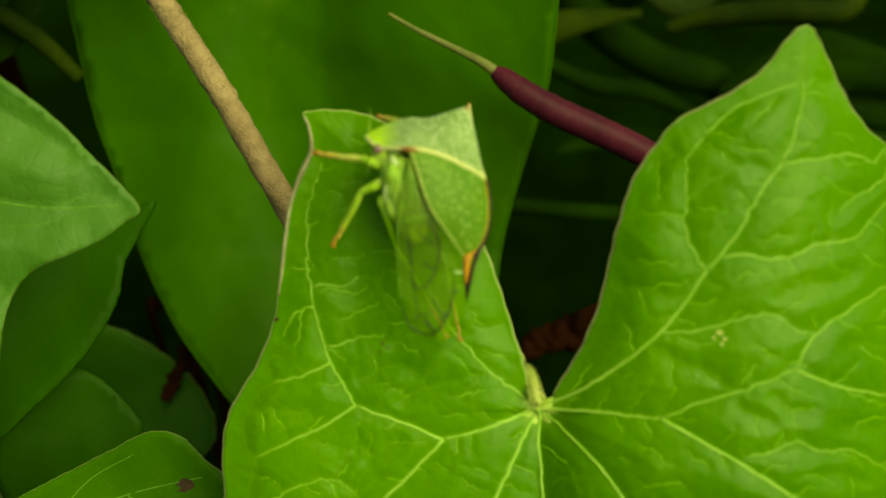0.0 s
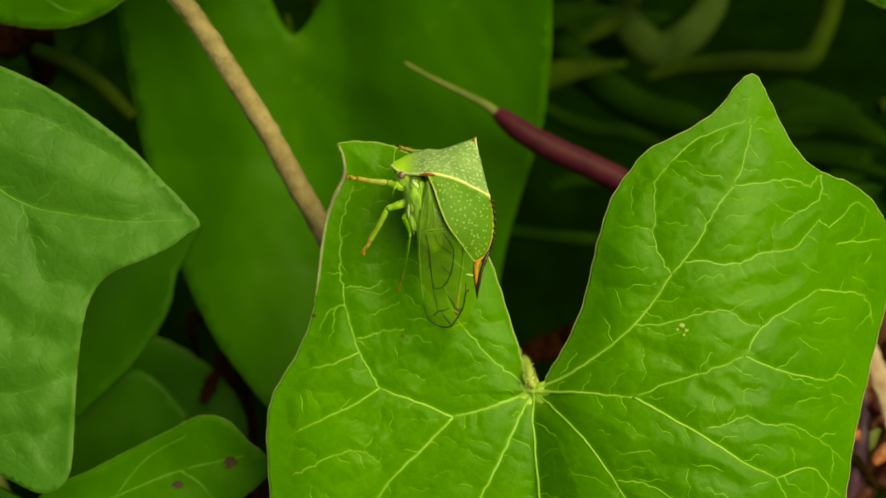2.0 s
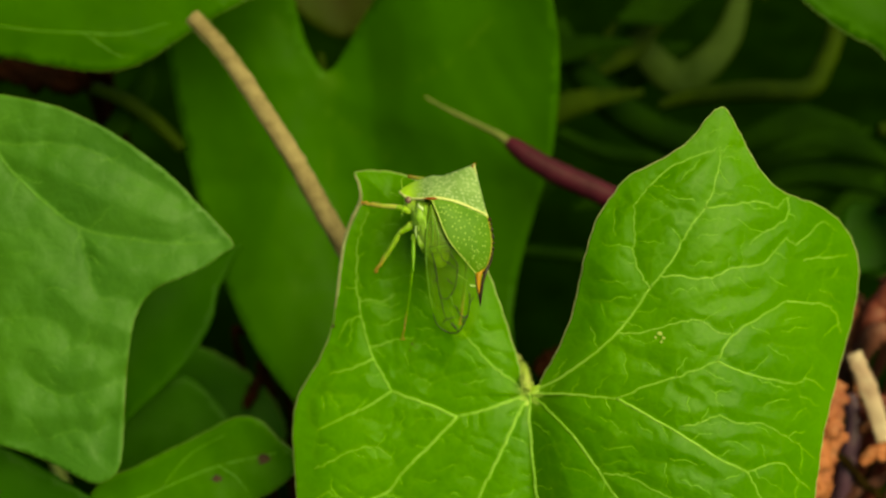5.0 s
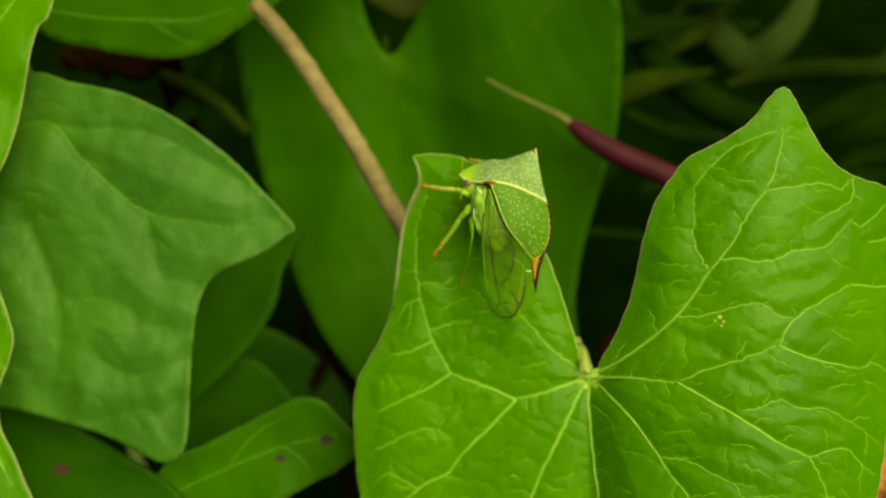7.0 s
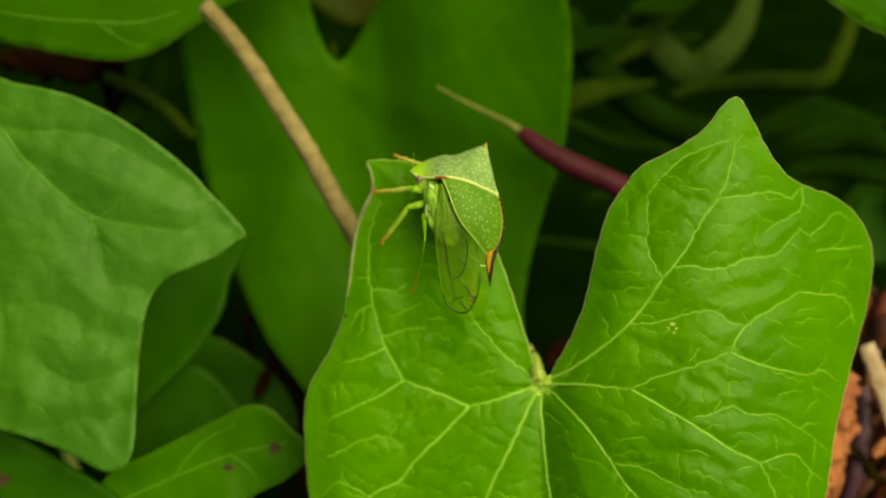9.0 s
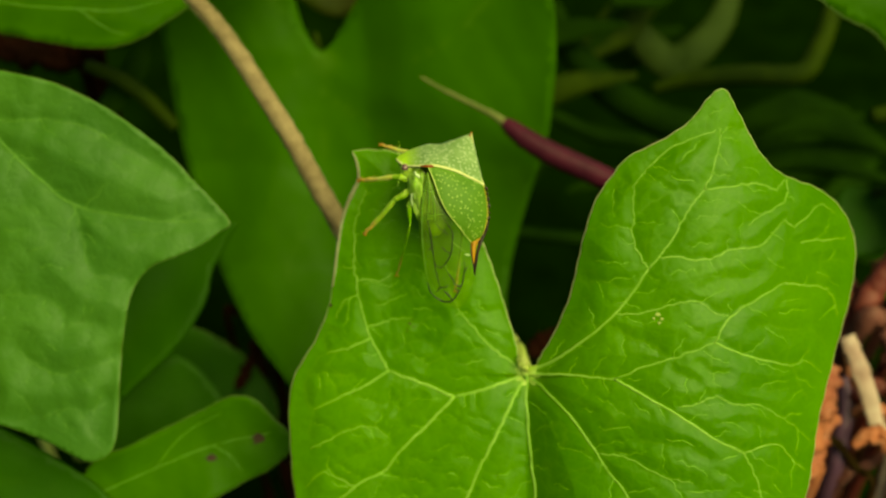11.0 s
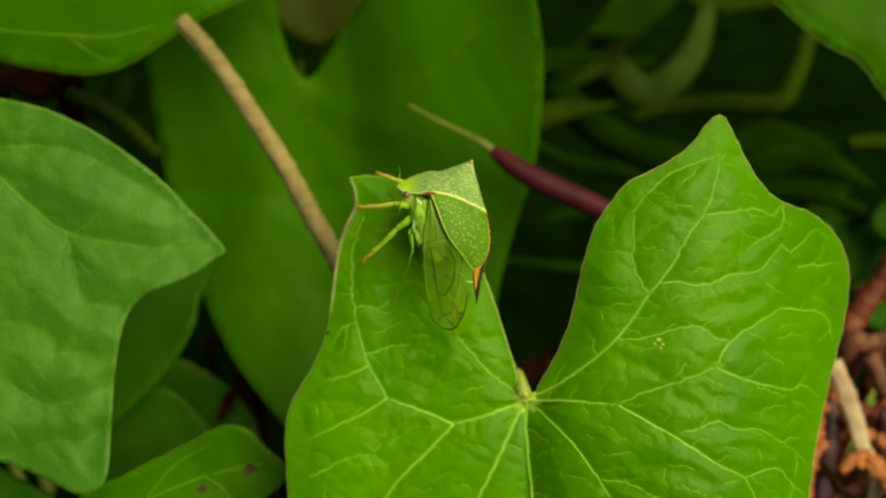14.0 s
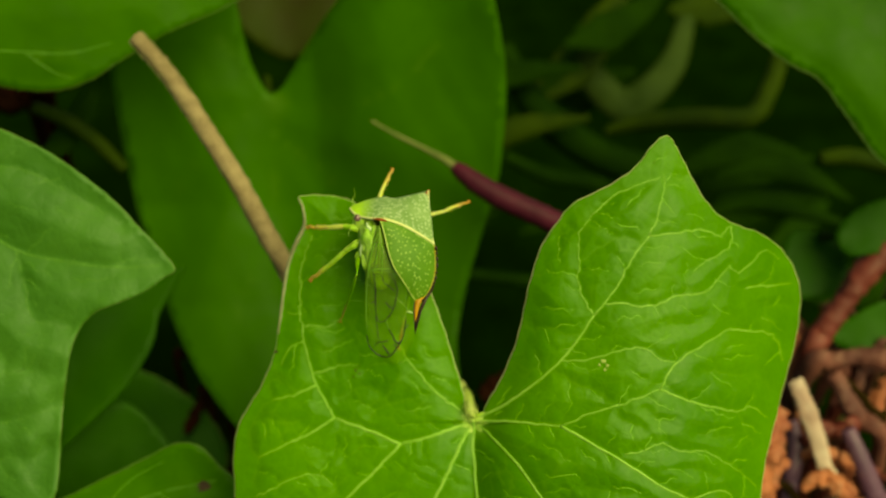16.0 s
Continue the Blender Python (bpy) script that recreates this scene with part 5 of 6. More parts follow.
def pronotum():
    ridge = [(-2.37, 3.31, 0.90), (-2.10, 3.05, 1.60), (-1.78, 2.89, 1.95), (-1.37, 2.83, 2.40), (-0.70, 2.80, 3.00), (-0.20, 2.80, 3.10), (0.41, 2.68, 3.00), (1.09, 2.46, 2.70), (1.79, 2.14, 2.20), (2.27, 1.91, 1.90), (2.53, 1.74, 1.75)]
    top = [(-2.37, 3.37, 0.80), (-2.12, 3.57, 0.50), (-1.44, 3.93, 0.20), (-0.57, 4.21, -0.20), (0.08, 4.21, -0.50), (1.03, 4.53, -0.85), (1.91, 4.85, -1.20)]
    keel = [(2.53, 1.74, 1.75), (2.66, 1.08, 1.65), (2.73, 0.40, 1.55), (2.70, -0.12, 1.50), (2.61, -0.55, 1.45), (2.51, -0.87, 1.40), (2.29, -1.25, 1.35), (1.88, -1.55, 1.30)]
    lower = [(-0.52, 2.70, 3.20), (-0.23, 2.00, 3.40), (0.06, 1.13, 3.40), (0.47, 0.26, 3.20), (1.06, -0.52, 2.60), (1.49, -1.10, 2.00), (1.83, -1.52, 1.50)]
    loft("front_plate", [ridge, top], bug_front, "pale green granular front plate", n=44, rows=20, bulge=0.42, grain=0.04)
    loft("side_plate", [ridge[4:] + keel[1:], lower], bug_side, "green side plate with raised pale dots", n=48, rows=20, bulge=0.42, grain=0.02)
    edge = [(1.90, 4.82, -1.10), (2.01, 4.15, -0.60), (2.11, 3.41, 0.10), (2.27, 2.57, 0.90), (2.53, 1.74, 1.75)]
    far = [(1.84, 4.65, -1.30), (1.29, 2.89, -1.80), (1.06, 1.92, -2.00), (1.19, 0.96, -1.90), (1.51, 0.00, -1.20), (1.70, -0.81, -0.20), (1.80, -1.54, 0.90)]
    loft("far_side_plate", [edge + keel[1:], far], bug_side, n=30, rows=8, bulge=-0.4)
    loft("far_cheek", [top, [(-2.14, 2.73, -0.60), (-1.44, 2.41, -1.40), (-0.48, 2.25, -1.80), (0.33, 2.41, -1.90), (0.97, 2.73, -1.90), (1.29, 2.89, -1.80)]], bug_green, n=24, rows=6)
    front = np.array((0.0, 0.0, 0.06))
    rod("ridge", np.array(ridge) + front, [0.06, 0.075, 0.065, 0.07, 0.09, 0.10, 0.09, 0.095, 0.085, 0.08, 0.07], bug_yellow, "raised cream-yellow ridge")
    rod("horn_tip", [(-0.98, 2.80, 2.92), (-0.70, 2.78, 3.16), (-0.35, 2.77, 3.22), (-0.02, 2.74, 3.12)], [0.03, 0.085, 0.09, 0.03], bug_rust, "rust-brown tip of a horn")
    rod("edge_line", np.array(edge) + front, [0.055, 0.032, 0.03, 0.035, 0.055], bug_yellow, "yellow edge of the front plate")
    rod("horn_tip", [(1.80, 4.62, -1.00), (1.91, 4.82, -1.15), (1.97, 4.93, -1.25)], [0.10, 0.085, 0.02], bug_rust, "rust-brown tip of a horn")
    line = spline(keel, 8)
    rod("keel", line + front, [0.035, 0.035, 0.04, 0.045, 0.05, 0.05], bug_keel, "mottled orange-yellow keel", steps=2)
    rng = np.random.default_rng(12)
    i = 1
    while i < len(line) - 10:
        size = int(rng.integers(2, 5))
        rod("keel_band", line[i:i + size + 1] + np.array((0.10, 0.0, 0.12)), [0.05, rng.uniform(0.08, 0.11), 0.05], bug_black, "black band of the keel", steps=3)
        i += size + int(rng.integers(1, 3))
    rod("keel_edge", line[26:] + np.array((0.085, -0.02, 0.09)), [0.03, 0.08, 0.09, 0.09], bug_black, "black line along the keel", steps=2)
    rod("side_line", np.array(lower) + front, [0.04, 0.042, 0.042, 0.038, 0.032, 0.026, 0.03], bug_edge, "pale yellow lower edge")
    rod("tail_spine", [(2.10, -1.42, 1.35), (1.93, -1.62, 1.42), (1.90, -2.15, 1.40), (1.93, -2.70, 1.30), (1.95, -3.05, 1.22)], [0.14, 0.17, 0.13, 0.085, 0.03], bug_orange, "orange spine with a black tip")
    rod("spine_edge", [(2.50, -1.00, 1.52), (2.33, -1.45, 1.60), (2.15, -1.95, 1.60), (2.05, -2.50, 1.50), (1.97, -2.90, 1.36), (1.96, -3.36, 1.22)], [0.06, 0.10, 0.085, 0.09, 0.10, 0.015], bug_black, "black edge and tip of the spine")
    rod("spine_edge", [(1.76, -1.58, 1.62), (1.77, -1.95, 1.64), (1.84, -2.50, 1.52), (1.94, -3.05, 1.34)], [0.02, 0.045, 0.04, 0.05], bug_black, "black edge and tip of the spine")
    rod("side_line", [(2.25, -1.26, 1.48), (1.98, -1.45, 1.56), (1.72, -1.47, 1.62)], [0.05, 0.07, 0.03], bug_orange, "orange lower corner of the side plate")


def head_and_body():
    blob("head", (-1.60, 2.60, 1.05), (0.55, 0.62, 0.95), bug_lime, "pale lime-green head", turn=16, lump=0.16, seed=2)
    blob("coxa", (-1.87, 2.22, 1.50), (0.24, 0.20, 0.24), bug_leg, "lime-green leg base", seed=9, lump=0.3, turn=20)
    blob("coxa", (-1.74, 1.42, 1.35), (0.30, 0.19, 0.24), bug_leg, "lime-green leg base", seed=10, lump=0.3, turn=10)
    blob("coxa", (-1.60, 0.68, 1.20), (0.20, 0.30, 0.24), bug_leg, "lime-green leg base", seed=11, lump=0.3, turn=-10)
    blob("eye", (-1.85, 2.79, 2.02), (0.20, 0.19, 0.20), bug_eye, "purplish brown compound eye", lump=0.0)
    blob("eye", (-1.89, 3.15, -0.20), (0.20, 0.20, 0.22), bug_eye, "purplish brown compound eye", lump=0.0)
    rod("eye_rim", [(-2.06, 2.86, 1.98), (-1.92, 2.99, 2.02), (-1.72, 2.96, 2.10)], [0.03, 0.045, 0.03], bug_edge, "pale rim over the eye")
    blob("face", (-1.42, 2.15, 1.30), (0.34, 0.75, 0.75), bug_green, "green face tapering downwards", turn=12, lump=0.2)
    blob("thorax", (-1.02, 1.55, 0.95), (0.72, 1.55, 1.75), bug_belly, "yellowish green underside of the thorax", turn=10, seed=3, lump=0.2)
    # overlapping plates on the side of the thorax
    for n, (x, y, z, w, h, turn) in enumerate(((-1.12, 2.18, 2.32, 0.30, 0.42, 14), (-0.82, 1.90, 2.56, 0.20, 0.60, 8), (-1.20, 1.40, 2.22, 0.24, 0.55, 4), (-0.92, 1.05, 2.32, 0.22, 0.75, 6), (-1.22, 0.62, 1.90, 0.22, 0.60, 2))):
        blob("thorax_plate", (x, y, z), (w, h, 0.2), (bug_belly, bug_green)[n % 2], turn=turn, lump=0.3, seed=20 + n)
    blob("abdomen", (-0.42, 0.25, 0.40), (0.72, 1.35, 0.95), bug_belly, "green abdomen seen through the wings", turn=12, seed=5)
    for n in range(3):
        y = 0.75 - 0.42 * n
        rod("abdomen_ring", [(-1.06 + 0.05 * n, y - 0.12, 1.0), (-0.72 + 0.06 * n, y - 0.02, 1.46 - 0.03 * n), (-0.20 + 0.08 * n, y + 0.05, 1.60 - 0.05 * n), (0.30 + 0.08 * n, y + 0.08, 1.42 - 0.06 * n)], [0.03, 0.05, 0.05, 0.03], bug_leg, "pale seam between belly rings", sides=6)
    blob("wax_mark", (-1.10, 2.27, 2.55), (0.20, 0.09, 0.09), bug_white, "waxy white mark", turn=-40, lump=0.3)
    blob("wax_mark", (-1.22, 2.42, 2.42), (0.14, 0.07, 0.08), bug_white, "waxy white mark", turn=-60, lump=0.3)
    rod("wax_stripe", [(-1.40, 1.72, 2.12), (-1.46, 1.30, 2.08), (-1.50, 0.95, 1.96), (-1.47, 0.60, 1.80)], [0.02, 0.075, 0.07, 0.02], bug_white, "waxy white stripe")
    rod("antenna", [(-2.24, 3.40, 0.90), (-2.25, 3.86, 0.80), (-2.18, 4.18, 0.70), (-2.30, 4.48, 0.60)], [0.022, 0.016, 0.012, 0.006], bug_leg, "hair-thin antenna", sides=5)
    rod("antenna", [(-2.05, 2.50, 1.70), (-2.23, 2.05, 1.90), (-2.29, 1.75, 2.00)], [0.03, 0.015, 0.008], bug_leg, "hair-thin antenna", sides=5)
    rod("beak", [(-1.55, 1.13, 1.20), (-1.41, 0.48, 0.90), (-1.20, -0.16, 0.60)], [0.14, 0.10, 0.03], bug_leg, "green beak folded under the body")


def wing(shift, depth, veined):
    left = np.array([(-0.69, 2.44, 2.90), (-0.91, 1.44, 2.70), (-1.06, 0.32, 2.50), (-1.09, -0.70, 2.30), (-1.02, -1.84, 2.10), (-0.81, -2.93, 1.80), (-0.41, -3.92, 1.50), (0.24, -4.62, 1.20), (0.86, -4.90, 0.90)])
    right = np.array([(-0.47, 2.44, 3.00), (0.07, 1.02, 2.90), (0.72, -0.20, 2.50), (1.32, -0.99, 2.00), (1.69, -1.68, 1.70), (1.80, -2.61, 1.50), (1.66, -3.60, 1.30), (1.33, -4.45, 1.10), (0.92, -4.90, 0.90)])
    for side in (left, right):
        side[:, 1] *= np.where(side[:, 1] < 0, 1.07, 1.0)
    middle = 0.5 * (left + right) + np.array((0, 0, 0.28))
    move = np.array((shift, 0.0, depth))
    sheet = loft("wing", [left + move, middle + move, right + move], wing_clear, "clear greenish wing with dark veins", n=36, rows=12)
    sheet.modifiers["thickness"].thickness = 0.015 * MM
    if not veined:
        return

    def raised(line):
        """Lay points of the vein plan on the wing's face."""
        out = []
        for x, y in line:
            y *= 1.07 if y < 0 else 1.0
            k = np.interp(-y, -middle[:, 1], np.arange(len(middle)))
            l, m, r = (np.array([np.interp(k, np.arange(len(c)), c[:, q]) for q in range(3)]) for c in (left, middle, right))
            s = np.clip((x - l[0]) / (r[0] - l[0] + 1e-9), 0, 1)
            out.append((x, y, (1 - s) * l[2] + s * r[2] + 1.12 * s * (1 - s) + 0.05))
        return out

    dark = [
        (0.030, [(-0.62, -0.17), (-0.47, -0.90), (-0.39, -1.59), (-0.29, -2.34)]),
        (0.026, [(-0.29, -2.34), (-0.11, -2.63), (0.23, -2.56), (0.61, -1.97), (0.73, -1.33), (0.74, -0.87), (0.50, -0.42), (0.21, -0.09)]),
        (0.022, [(-0.18, -0.22), (0.00, -0.61), (0.29, -0.77), (0.65, -1.05)]),
        (0.026, [(0.14, -1.58), (0.37, -1.80), (0.64, -1.93)]),
        (0.022, [(-0.39, -1.59), (-0.60, -1.75)]),
        (0.022, [(-0.29, -2.34), (-0.23, -2.72)]),
    ]
    dark += [
        (0.034, [(-0.72, -3.40), (-0.48, -4.02), (0.05, -4.40), (0.63, -4.42), (1.01, -3.95), (1.25, -3.48), (1.36, -2.89), (1.38, -2.36)]),
        (0.040, [(0.77, -3.49), (1.06, -3.66), (1.25, -3.52)]),
        (0.040, [(0.22, -3.85), (0.50, -4.15), (0.68, -4.38)]),
        (0.028, [(0.83, -3.49), (0.65, -3.20), (0.47, -2.97)]),
        (0.026, [(-0.25, -3.98), (0.00, -3.72), (0.30, -3.68), (0.54, -3.56)]),
        (0.024, [(1.36, -2.89), (1.60, -2.60)]),
        (0.034, [(1.01, -3.90), (0.82, -3.75)]),
        (0.020, [(-0.23, -2.72), (-0.12, -3.20), (0.00, -3.72)]),
    ]
    for thick, line in dark:
        rod("wing_vein", raised(line), [0.8 * thick, 1.35 * thick, 1.2 * thick, 0.7 * thick], wing_vein_dark, "dark wing vein", parent=sheet, sides=5)
    green = [[(-0.60, 2.00), (-0.80, 1.20), (-0.92, 0.20), (-0.95, -0.90), (-0.86, -2.25), (-0.74, -3.10)],
             [(-0.50, 1.90), (-0.52, 0.90), (-0.62, -0.17)],
             [(-0.38, 1.80), (-0.24, 0.80), (-0.18, -0.22)],
             [(-0.95, -0.10), (-0.60, 0.02), (-0.18, 0.09), (0.26, 0.15)],
             [(0.70, -1.33), (1.10, -1.60), (1.50, -1.90)],
             [(0.30, -2.50), (0.47, -2.97)]]
    for line in green:
        rod("wing_vein", raised(line), [0.022, 0.026, 0.016], wing_vein_green, "green wing vein", parent=sheet, sides=5)
    rod("wing_fleck", [(1.38, -2.12, 1.85), (1.55, -2.15, 1.80), (1.74, -2.18, 1.70)], [0.02, 0.05, 0.02], bug_white, "pale fleck on the wing edge", parent=sheet, sides=6)


pronotum()
head_and_body()
wing(0.0, 0.0, True)
wing(0.22, -1.1, False)


# Legs: each has a thigh and a shin with its foot; both are of fixed length.
def leg_material(name, stops, length):
    """Cuticle whose colour changes along the limb, from its root to its tip."""
    m, t, p, out = nodes_of(name)
    grain = texture(t, "ShaderNodeTexNoise", 2600.0, values={"Detail": 3.0}).outputs[0]
    y = node(t, "ShaderNodeSeparateXYZ", {0: t.nodes["where"].outputs["Object"]}).outputs[1]
    along = plus(t, ramp(t, y, 0.0, -length * MM), ramp(t, grain, 0.3, 0.7, -0.06, 0.06))
    band = node(t, "ShaderNodeValToRGB", {0: along})
    for k, (place, tone) in enumerate(stops):
        e = band.color_ramp.elements[k] if k < 2 else band.color_ramp.elements.new(place)
        e.position, e.color = place, (*tone, 1.0)
    colour = mixed(t, times(t, ramp(t, grain, 0.55, 0.75), 0.35), band.outputs[0], tuple(0.55 * c for c in stops[-1][1]))
    t.links.new(colour, p.inputs["Base Color"])
    p.inputs["Roughness"].default_value = 0.45
    p.inputs["Subsurface Weight"].default_value = 0.4
    p.inputs["Subsurface Radius"].default_value = (0.8, 1.0, 0.3)
    p.inputs["Subsurface Scale"].default_value = 0.0004
    bump = node(t, "ShaderNodeBump", {"Height": grain, "Strength": 0.4, "Distance": 0.00006})
    t.links.new(bump.outputs[0], p.inputs["Normal"])
    return m


LIME, STRAW, AMBER, RUST, OLIVE = (0.42, 0.63, 0.08), (0.62, 0.64, 0.15), (0.60, 0.42, 0.10), (0.52, 0.22, 0.05), (0.105, 0.27, 0.004)


def leg(name, thigh_len, shin_len, foot_len, thick, thigh_thick):
    n = 17
    whole = shin_len + foot_len
    root = shin_len / whole
    if "front" in name or name == "far middle leg":
        stops = [(0.0, STRAW), (0.5 * root, STRAW), (0.95 * root, AMBER), (1.0, RUST)]
    elif "middle" in name:
        stops = [(0.0, LIME), (0.7 * root, LIME), (root, AMBER), (1.0, RUST)]
    else:
        stops = [(0.0, (0.24, 0.44, 0.035)), (0.30, OLIVE), (0.55, (0.12, 0.26, 0.006)), (0.9 * root, (0.28, 0.22, 0.05)), (1.0, (0.40, 0.20, 0.05))]
    skin = leg_material(name.replace(" ", "_"), stops, whole)
    thigh = under(tube("thigh", [(0, -thigh_len * s, 0.03 * math.sin(3 * s)) for s in np.linspace(0, 1, n)], [thigh_thick * 0.7, thigh_thick, thigh_thick * 1.1, thigh_thick * 0.95, thigh_thick * 0.8, thick * 1.1, thick * 0.8], bug_leg_pale if "far" in name else skin if "hind" in name else bug_leg, 12), hopper, name + " thigh")
    shin = under(tube("shin", [(0.05 * math.sin(3 * s), -shin_len * s, 0) for s in np.linspace(0, 1, n)], [thick * 0.7, thick * 1.0, thick * 0.85, thick * 0.8, thick * 0.75, thick * 0.85], skin, 10), hopper, name + " shin with fine spines")
    # three short joints, and two claws at the end
    joints = [(0.0, 0.78), (0.10, 0.62), (0.28, 0.58), (0.33, 0.75), (0.38, 0.55), (0.60, 0.52), (0.66, 0.72), (0.72, 0.5), (0.88, 0.62), (0.97, 0.8), (1.0, 0.5)]
    foot = under(mesh_object("foot", *foot_shape(joints, shin_len, foot_len, thick), skin), shin, "rusty jointed foot")
    for side in (-1, 1):
        y = -shin_len - foot_len
        under(tube("claw", spline([(0.04 * side, y + 0.06, 0), (0.10 * side, y - 0.03, 0.02), (0.09 * side, y - 0.10, -0.05)], 4), [0.035, 0.028, 0.01], bug_rust, 6), foot)
    rng = np.random.default_rng(int(shin_len * 100))
    verts, faces = [], []
    for i in range(44):
        y = -shin_len * rng.uniform(0.12, 0.97)
        a = rng.uniform(0, 2 * math.pi)
        out = np.array((math.cos(a), 0, math.sin(a)))
        p = out * thick * 0.75 + np.array((0, y, 0))
        q = p + out * rng.uniform(0.06, 0.13) + np.array((0, -0.06, 0))
        k = len(verts)
        verts += [p + (0, 0.018, 0), p - (0, 0.018, 0), q]
        faces.append((k, k + 1, k + 2))
    under(mesh_object("spines", np.array(verts) * MM, faces, skin), shin)
    return thigh, shin


def foot_shape(joints, shin_len, foot_len, thick):
    path = [(0.04 * math.sin(7 * s), -shin_len - foot_len * s, 0.03 * math.sin(5 * s)) for s, r in joints]
    v, f = tube_mesh(path, [thick * r for s, r in joints], 9)
    return np.array(v) * MM, f


def bones(hip, foot, l1, l2, bend):
    """Knee of a two-piece leg from hip to foot, bent towards the given side."""
    hip, foot, bend = (np.array(q, float) for q in (hip, foot, bend))
    way = foot - hip
    far = np.linalg.norm(way)
    way /= far
    far = min(max(far, abs(l1 - l2) + 0.02), l1 + l2 - 0.01)
    a = (l1 * l1 - l2 * l2 + far * far) / (2 * far)
    h = math.sqrt(max(l1 * l1 - a * a, 0.0))
    side = bend - way * (bend @ way)
    side /= np.linalg.norm(side)
    return hip + way * a + side * h


def limb_pose(a, b):
    """Pose of a limb piece that starts at a and runs towards b."""
    y = Vector(a - b).normalized()
    x = y.cross(Vector((0, 0, 1)))
    x = x.normalized() if x.length > 1e-4 else Vector((1, 0, 0))
    z = x.cross(y)
    m = Matrix((x, y, z)).transposed().to_4x4()
    m.translation = Vector(a) * MM
    return m


BODY_ROWS = [(0, -0.13, 0.03, -1.8), (0.5, -0.04, 0.02, -1.4), (1, -0.08, -0.01, -0.5), (1.5, -0.05, -0.01, -0.1), (2, -0.06, -0.07, -0.3), (2.5, -0.03, -0.05, -0.6), (3, -0.04, -0.03, -0.3), (3.5, 0.00, 0.00, 0.0), (4, 0.06, 0.07, 2.6), (6.5, 0.14, -0.04, -0.2), (7, 0.13, -0.02, -0.5), (7.5, 0.18, 0.06, 0.6), (8, 0.09, 0.64, 2.4), (8.5, 0.05, 0.58, 1.4), (9, 0.01, 0.60, 1.4), (9.2, -0.00, 0.61, 0.6), (11.3, -0.07, 0.67, 1.4), (11.5, -0.03, 0.68, 1.6), (12, -0.03, 0.66, 1.4), (12.5, -0.13, 0.67, 1.2), (13, -0.12, 0.62, 1.5), (13.5, -0.09, 0.63, 1.3), (14, -0.04, 0.59, 1.2), (14.5, -0.04, 0.54, 1.0), (15, -0.11, 0.58, 1.0), (15.5, -0.07, 0.54, -1.1), (16, 0.03, 0.23, -5.4)]
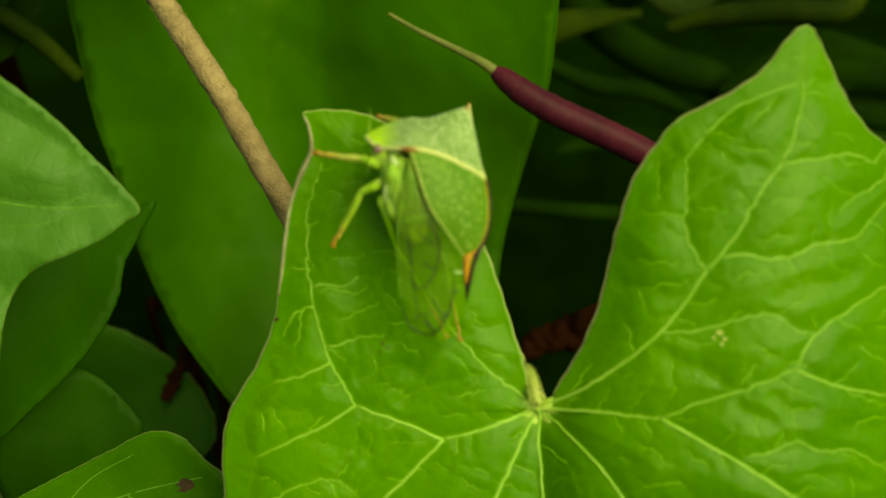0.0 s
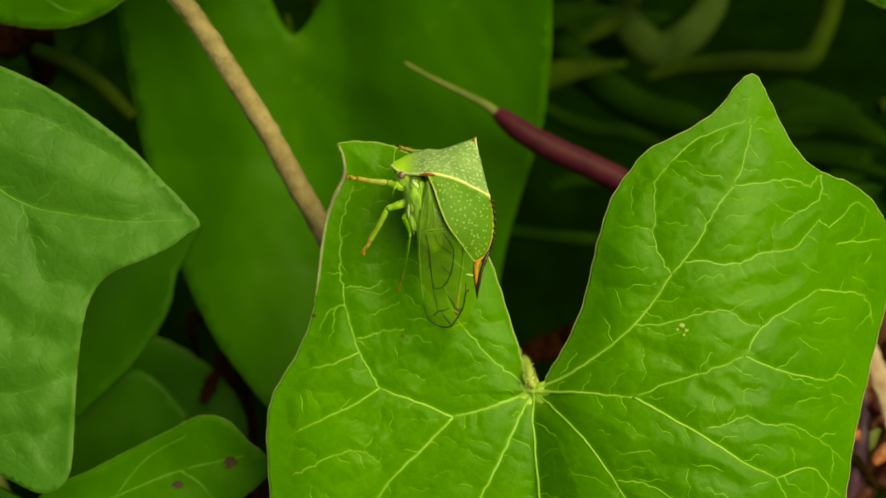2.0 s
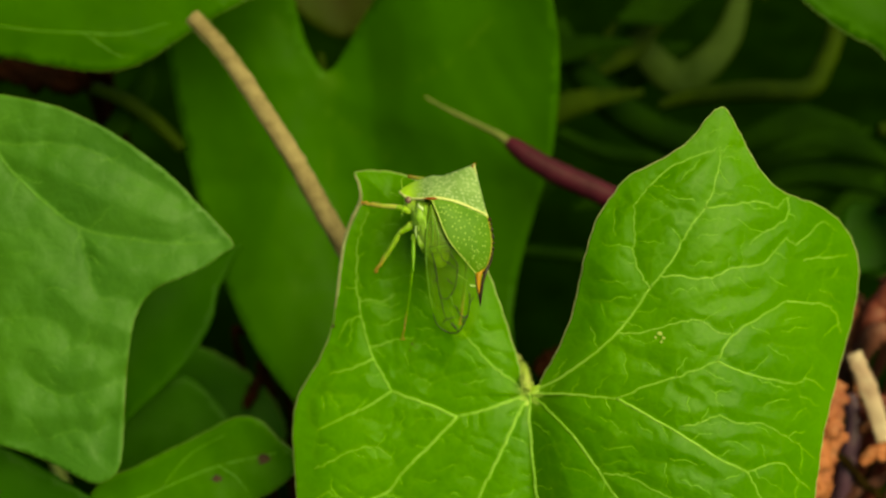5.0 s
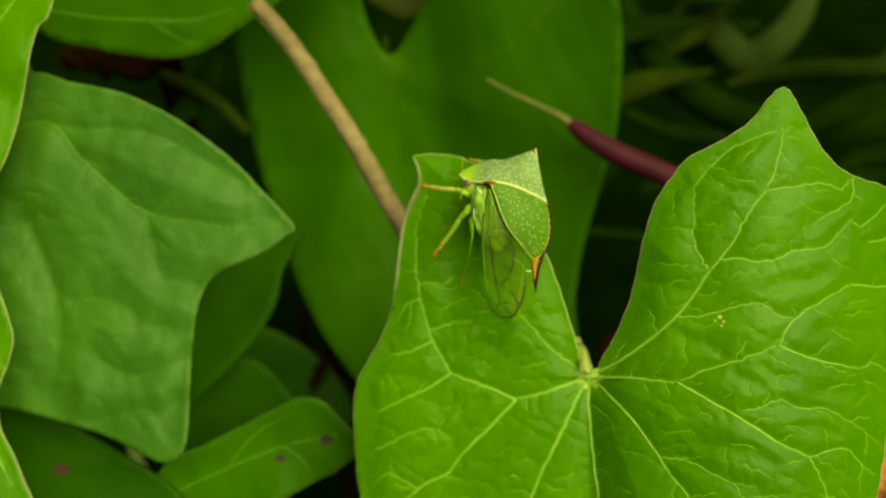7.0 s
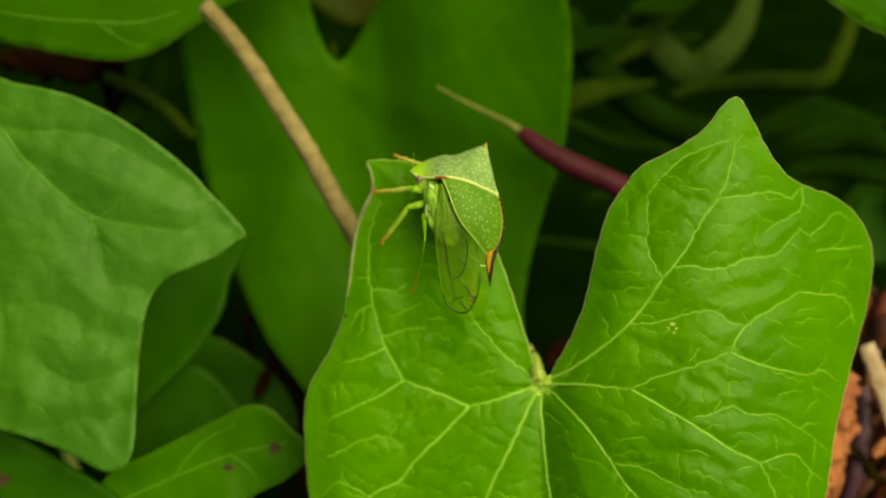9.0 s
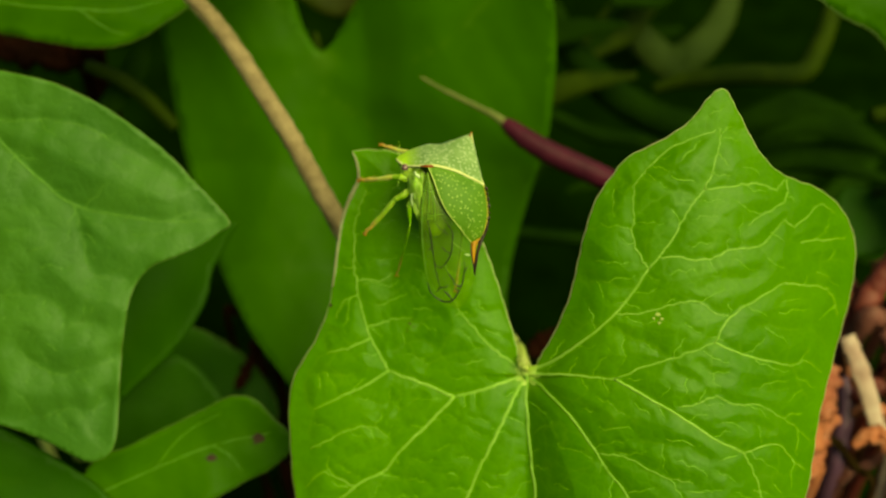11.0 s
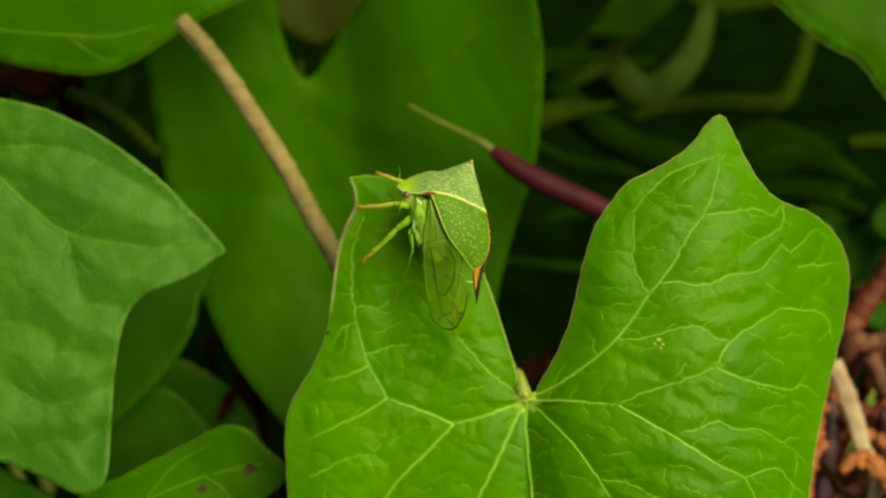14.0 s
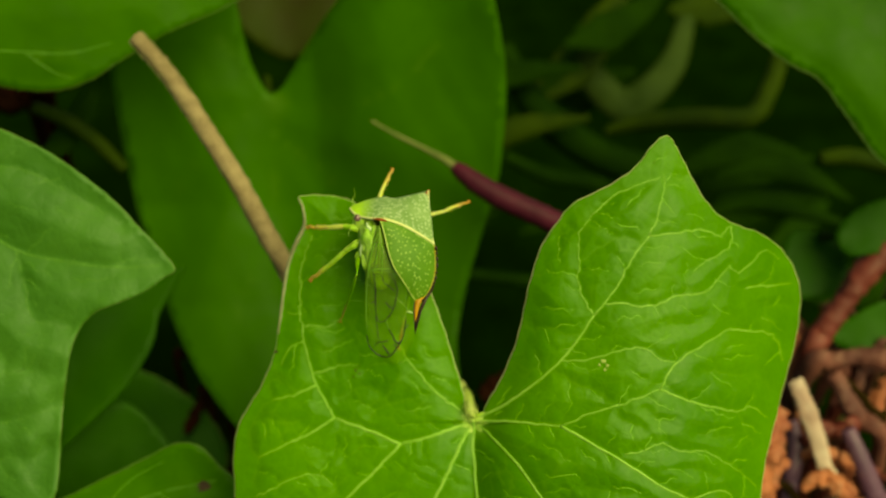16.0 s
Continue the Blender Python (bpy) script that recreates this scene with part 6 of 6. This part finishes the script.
# Feet in the leaf's frame: seconds, u, v, d.
FEET = {
    "near front leg": ((-1.87, 2.22, 1.15), 0.85, 2.05, 0.80, (0.165, 0.19), (0, 1, 0.6), [(0, -5.22, 3.47, -0.15), (3.5, -5.36, 3.36, -0.15), (4, -5.32, 3.37, -0.15), (7, -5.27, 3.44, -0.15), (7.5, -5.32, 3.43, -0.15), (8.5, -5.32, 3.36, -0.15), (9, -5.33, 3.35, -0.15), (11.5, -5.37, 3.47, -0.15), (13.5, -5.43, 3.38, -0.15), (15, -5.38, 3.35, -0.15), (16, -5.42, 3.38, -0.15)]),
    "near middle leg": ((-1.70, 1.40, 1.00), 1.0, 2.3, 1.0, (0.16, 0.20), (-0.6, 1, 0.5), [(0, -4.31, -0.56, -0.15), (1.5, -4.29, -0.59, -0.15), (3.5, -4.35, -0.67, -0.15), (4, -4.31, -0.65, -0.15), (7, -4.29, -0.71, -0.15), (7.5, -4.29, -0.66, -0.15), (8, -4.60, 0.36, -0.15), (8.5, -4.66, 0.36, -0.15), (9, -4.67, 0.35, -0.15), (11.5, -4.86, 0.29, -0.15), (13.5, -4.89, 0.27, -0.15), (15, -4.84, 0.24, -0.15), (16, -4.85, 0.27, -0.15)]),
    "near hind leg": ((-1.66, 0.60, 0.95), 1.9, 4.05, 0.9, (0.066, 0.12), ((-1, 0.1, 0.5), (0.15, 0.0, 1.0)), [(0, 0.63, -4.52, -0.20), (0.5, 0.56, -4.64, -0.20), (1, 0.14, -5.40, -0.20), (1.2, -2.05, -5.20, -0.20), (1.6, -2.22, -5.10, -0.20), (1.8, -2.40, -3.00, -0.20), (2, -2.43, -2.50, -0.20), (2.5, -2.50, -2.50, -0.20), (2.65, -1.60, -3.20, -0.20), (2.8, -0.60, -3.90, -0.20), (3, 0.03, -4.36, -0.20), (3.3, -1.55, -4.65, -0.20), (3.5, -2.20, -5.05, -0.20), (4.2, -2.52, -5.38, -0.20), (6.5, -2.71, -2.42, -0.20), (7, -2.70, -2.44, -0.20), (8, -2.77, -2.44, -0.20), (8.5, -2.77, -2.45, -0.20), (9, -2.75, -2.45, -0.20), (11.5, -3.00, -2.00, -0.20), (13.5, -3.05, -2.02, -0.20), (15, -3.06, -2.08, -0.20), (16, -3.04, -2.07, -0.20)]),
    "far front leg": ((-0.99, 3.15, -0.60), 1.0, 1.65, 0.6, (0.13, 0.15), (-0.3, 1, -0.4), [(0, -2.35, 5.03, 0.60), (3.5, -2.44, 4.95, 0.60), (7, -2.22, 4.94, 0.60), (7.5, -2.30, 5.01, 0.60), (8, -3.94, 5.72, 0.60), (8.5, -3.96, 5.59, 0.60), (9, -3.96, 5.58, 0.60), (11.5, -4.01, 5.61, 0.60), (13.5, -4.14, 5.51, 0.60), (15, -4.05, 5.46, 0.60), (15.5, -3.20, 5.72, 0.60), (15.6, -2.40, 6.06, 0.60), (15.7, -1.57, 6.25, 0.60), (15.8, 1.10, 6.55, 0.60), (15.9, 0.95, 6.80, 0.60), (16, 0.05, 7.15, 0.60)]),
    "far middle leg": ((1.55, 3.30, -0.90), 1.65, 1.10, 0.65, (0.11, 0.13), (0.3, -1, 0), [(0, 0.84, 1.99, 0.80), (3.5, 0.63, 1.14, 0.80), (7, 0.75, 1.12, 0.80), (9, 0.53, 1.92, 0.80), (11.5, 0.49, 1.92, 0.80), (13.5, 0.41, 1.91, 0.80), (15, 0.45, 1.80, 0.80), (15.5, 0.46, 1.67, 0.80), (15.6, 1.60, 2.20, 0.80), (15.7, 4.10, 3.90, 0.80), (15.8, 4.46, 5.45, 0.80), (15.9, 4.46, 5.55, 0.80), (16, 4.50, 5.01, 0.80)]),
    "far hind leg": ((-0.16, 0.80, -0.45), 1.75, 4.1, 0.7, (0.10, 0.14), (1, 0.1, -0.3), [(0, 1.20, -4.69, 0.10), (0.5, 0.85, -4.41, 0.10), (1, 0.82, -3.94, 0.10), (1.5, 0.60, -3.78, 0.10), (3.5, 0.45, -3.96, 0.10), (4.2, 0.58, -3.75, 0.10), (7, 0.58, -3.88, 0.10), (9, 0.53, -3.15, 0.10), (11.5, 0.52, -2.97, 0.10), (13.5, 0.39, -2.95, 0.10), (15, 0.45, -3.06, 0.10), (16, 0.32, -3.65, 0.10)]),
}


def body_pose(t):
    rows = np.array(BODY_ROWS)
    du, dv, turn = (float(np.interp(t, rows[:, 0], rows[:, k])) for k in (1, 2, 3))
    return VIEW @ Matrix.Translation(((BODY[0] + du) * MM, (BODY[1] + dv) * MM, -BODY[2] * MM)) @ pose(0, 0, 0, 0, 0, turn)


LEGS = {}
for name, (hip, l1, l2, l3, (thick, broad), bend, rows) in FEET.items():
    LEGS[name] = leg(name, l1, l2, l3, thick, broad)


def motions():
    walk(hopper, [(t, body_pose(t)) for t, *_ in BODY_ROWS])
    for name, (hip, l1, l2, l3, thick, bend, rows) in FEET.items():
        thigh_rows, shin_rows = [], []
        moments = sorted({t for t, *_ in BODY_ROWS} | {t for t, *_ in rows})
        track = np.array(rows)
        for t in moments:
            u, v, d = (float(np.interp(t, track[:, 0], track[:, k])) for k in (1, 2, 3))
            foot = np.array(body_pose(t).inverted() @ at(u, v, d)) / MM
            side = bend
            if len(bend) == 2:
                mix = float(np.interp(t, (0.9, 1.4, 2.5, 2.8, 3.1, 3.5), (0, 1, 1, 0, 0, 1)))
                side = np.array(bend[0]) * (1 - mix) + np.array(bend[1]) * mix
            knee = bones(hip, foot, l1, l2 + l3, side)
            reach = foot - knee
            foot = knee + reach / np.linalg.norm(reach) * (l2 + l3)
            thigh_rows.append((t, limb_pose(np.array(hip, float), knee)))
            shin_rows.append((t, limb_pose(knee, foot)))
        walk(LEGS[name][0], thigh_rows)
        walk(LEGS[name][1], shin_rows)


motions()
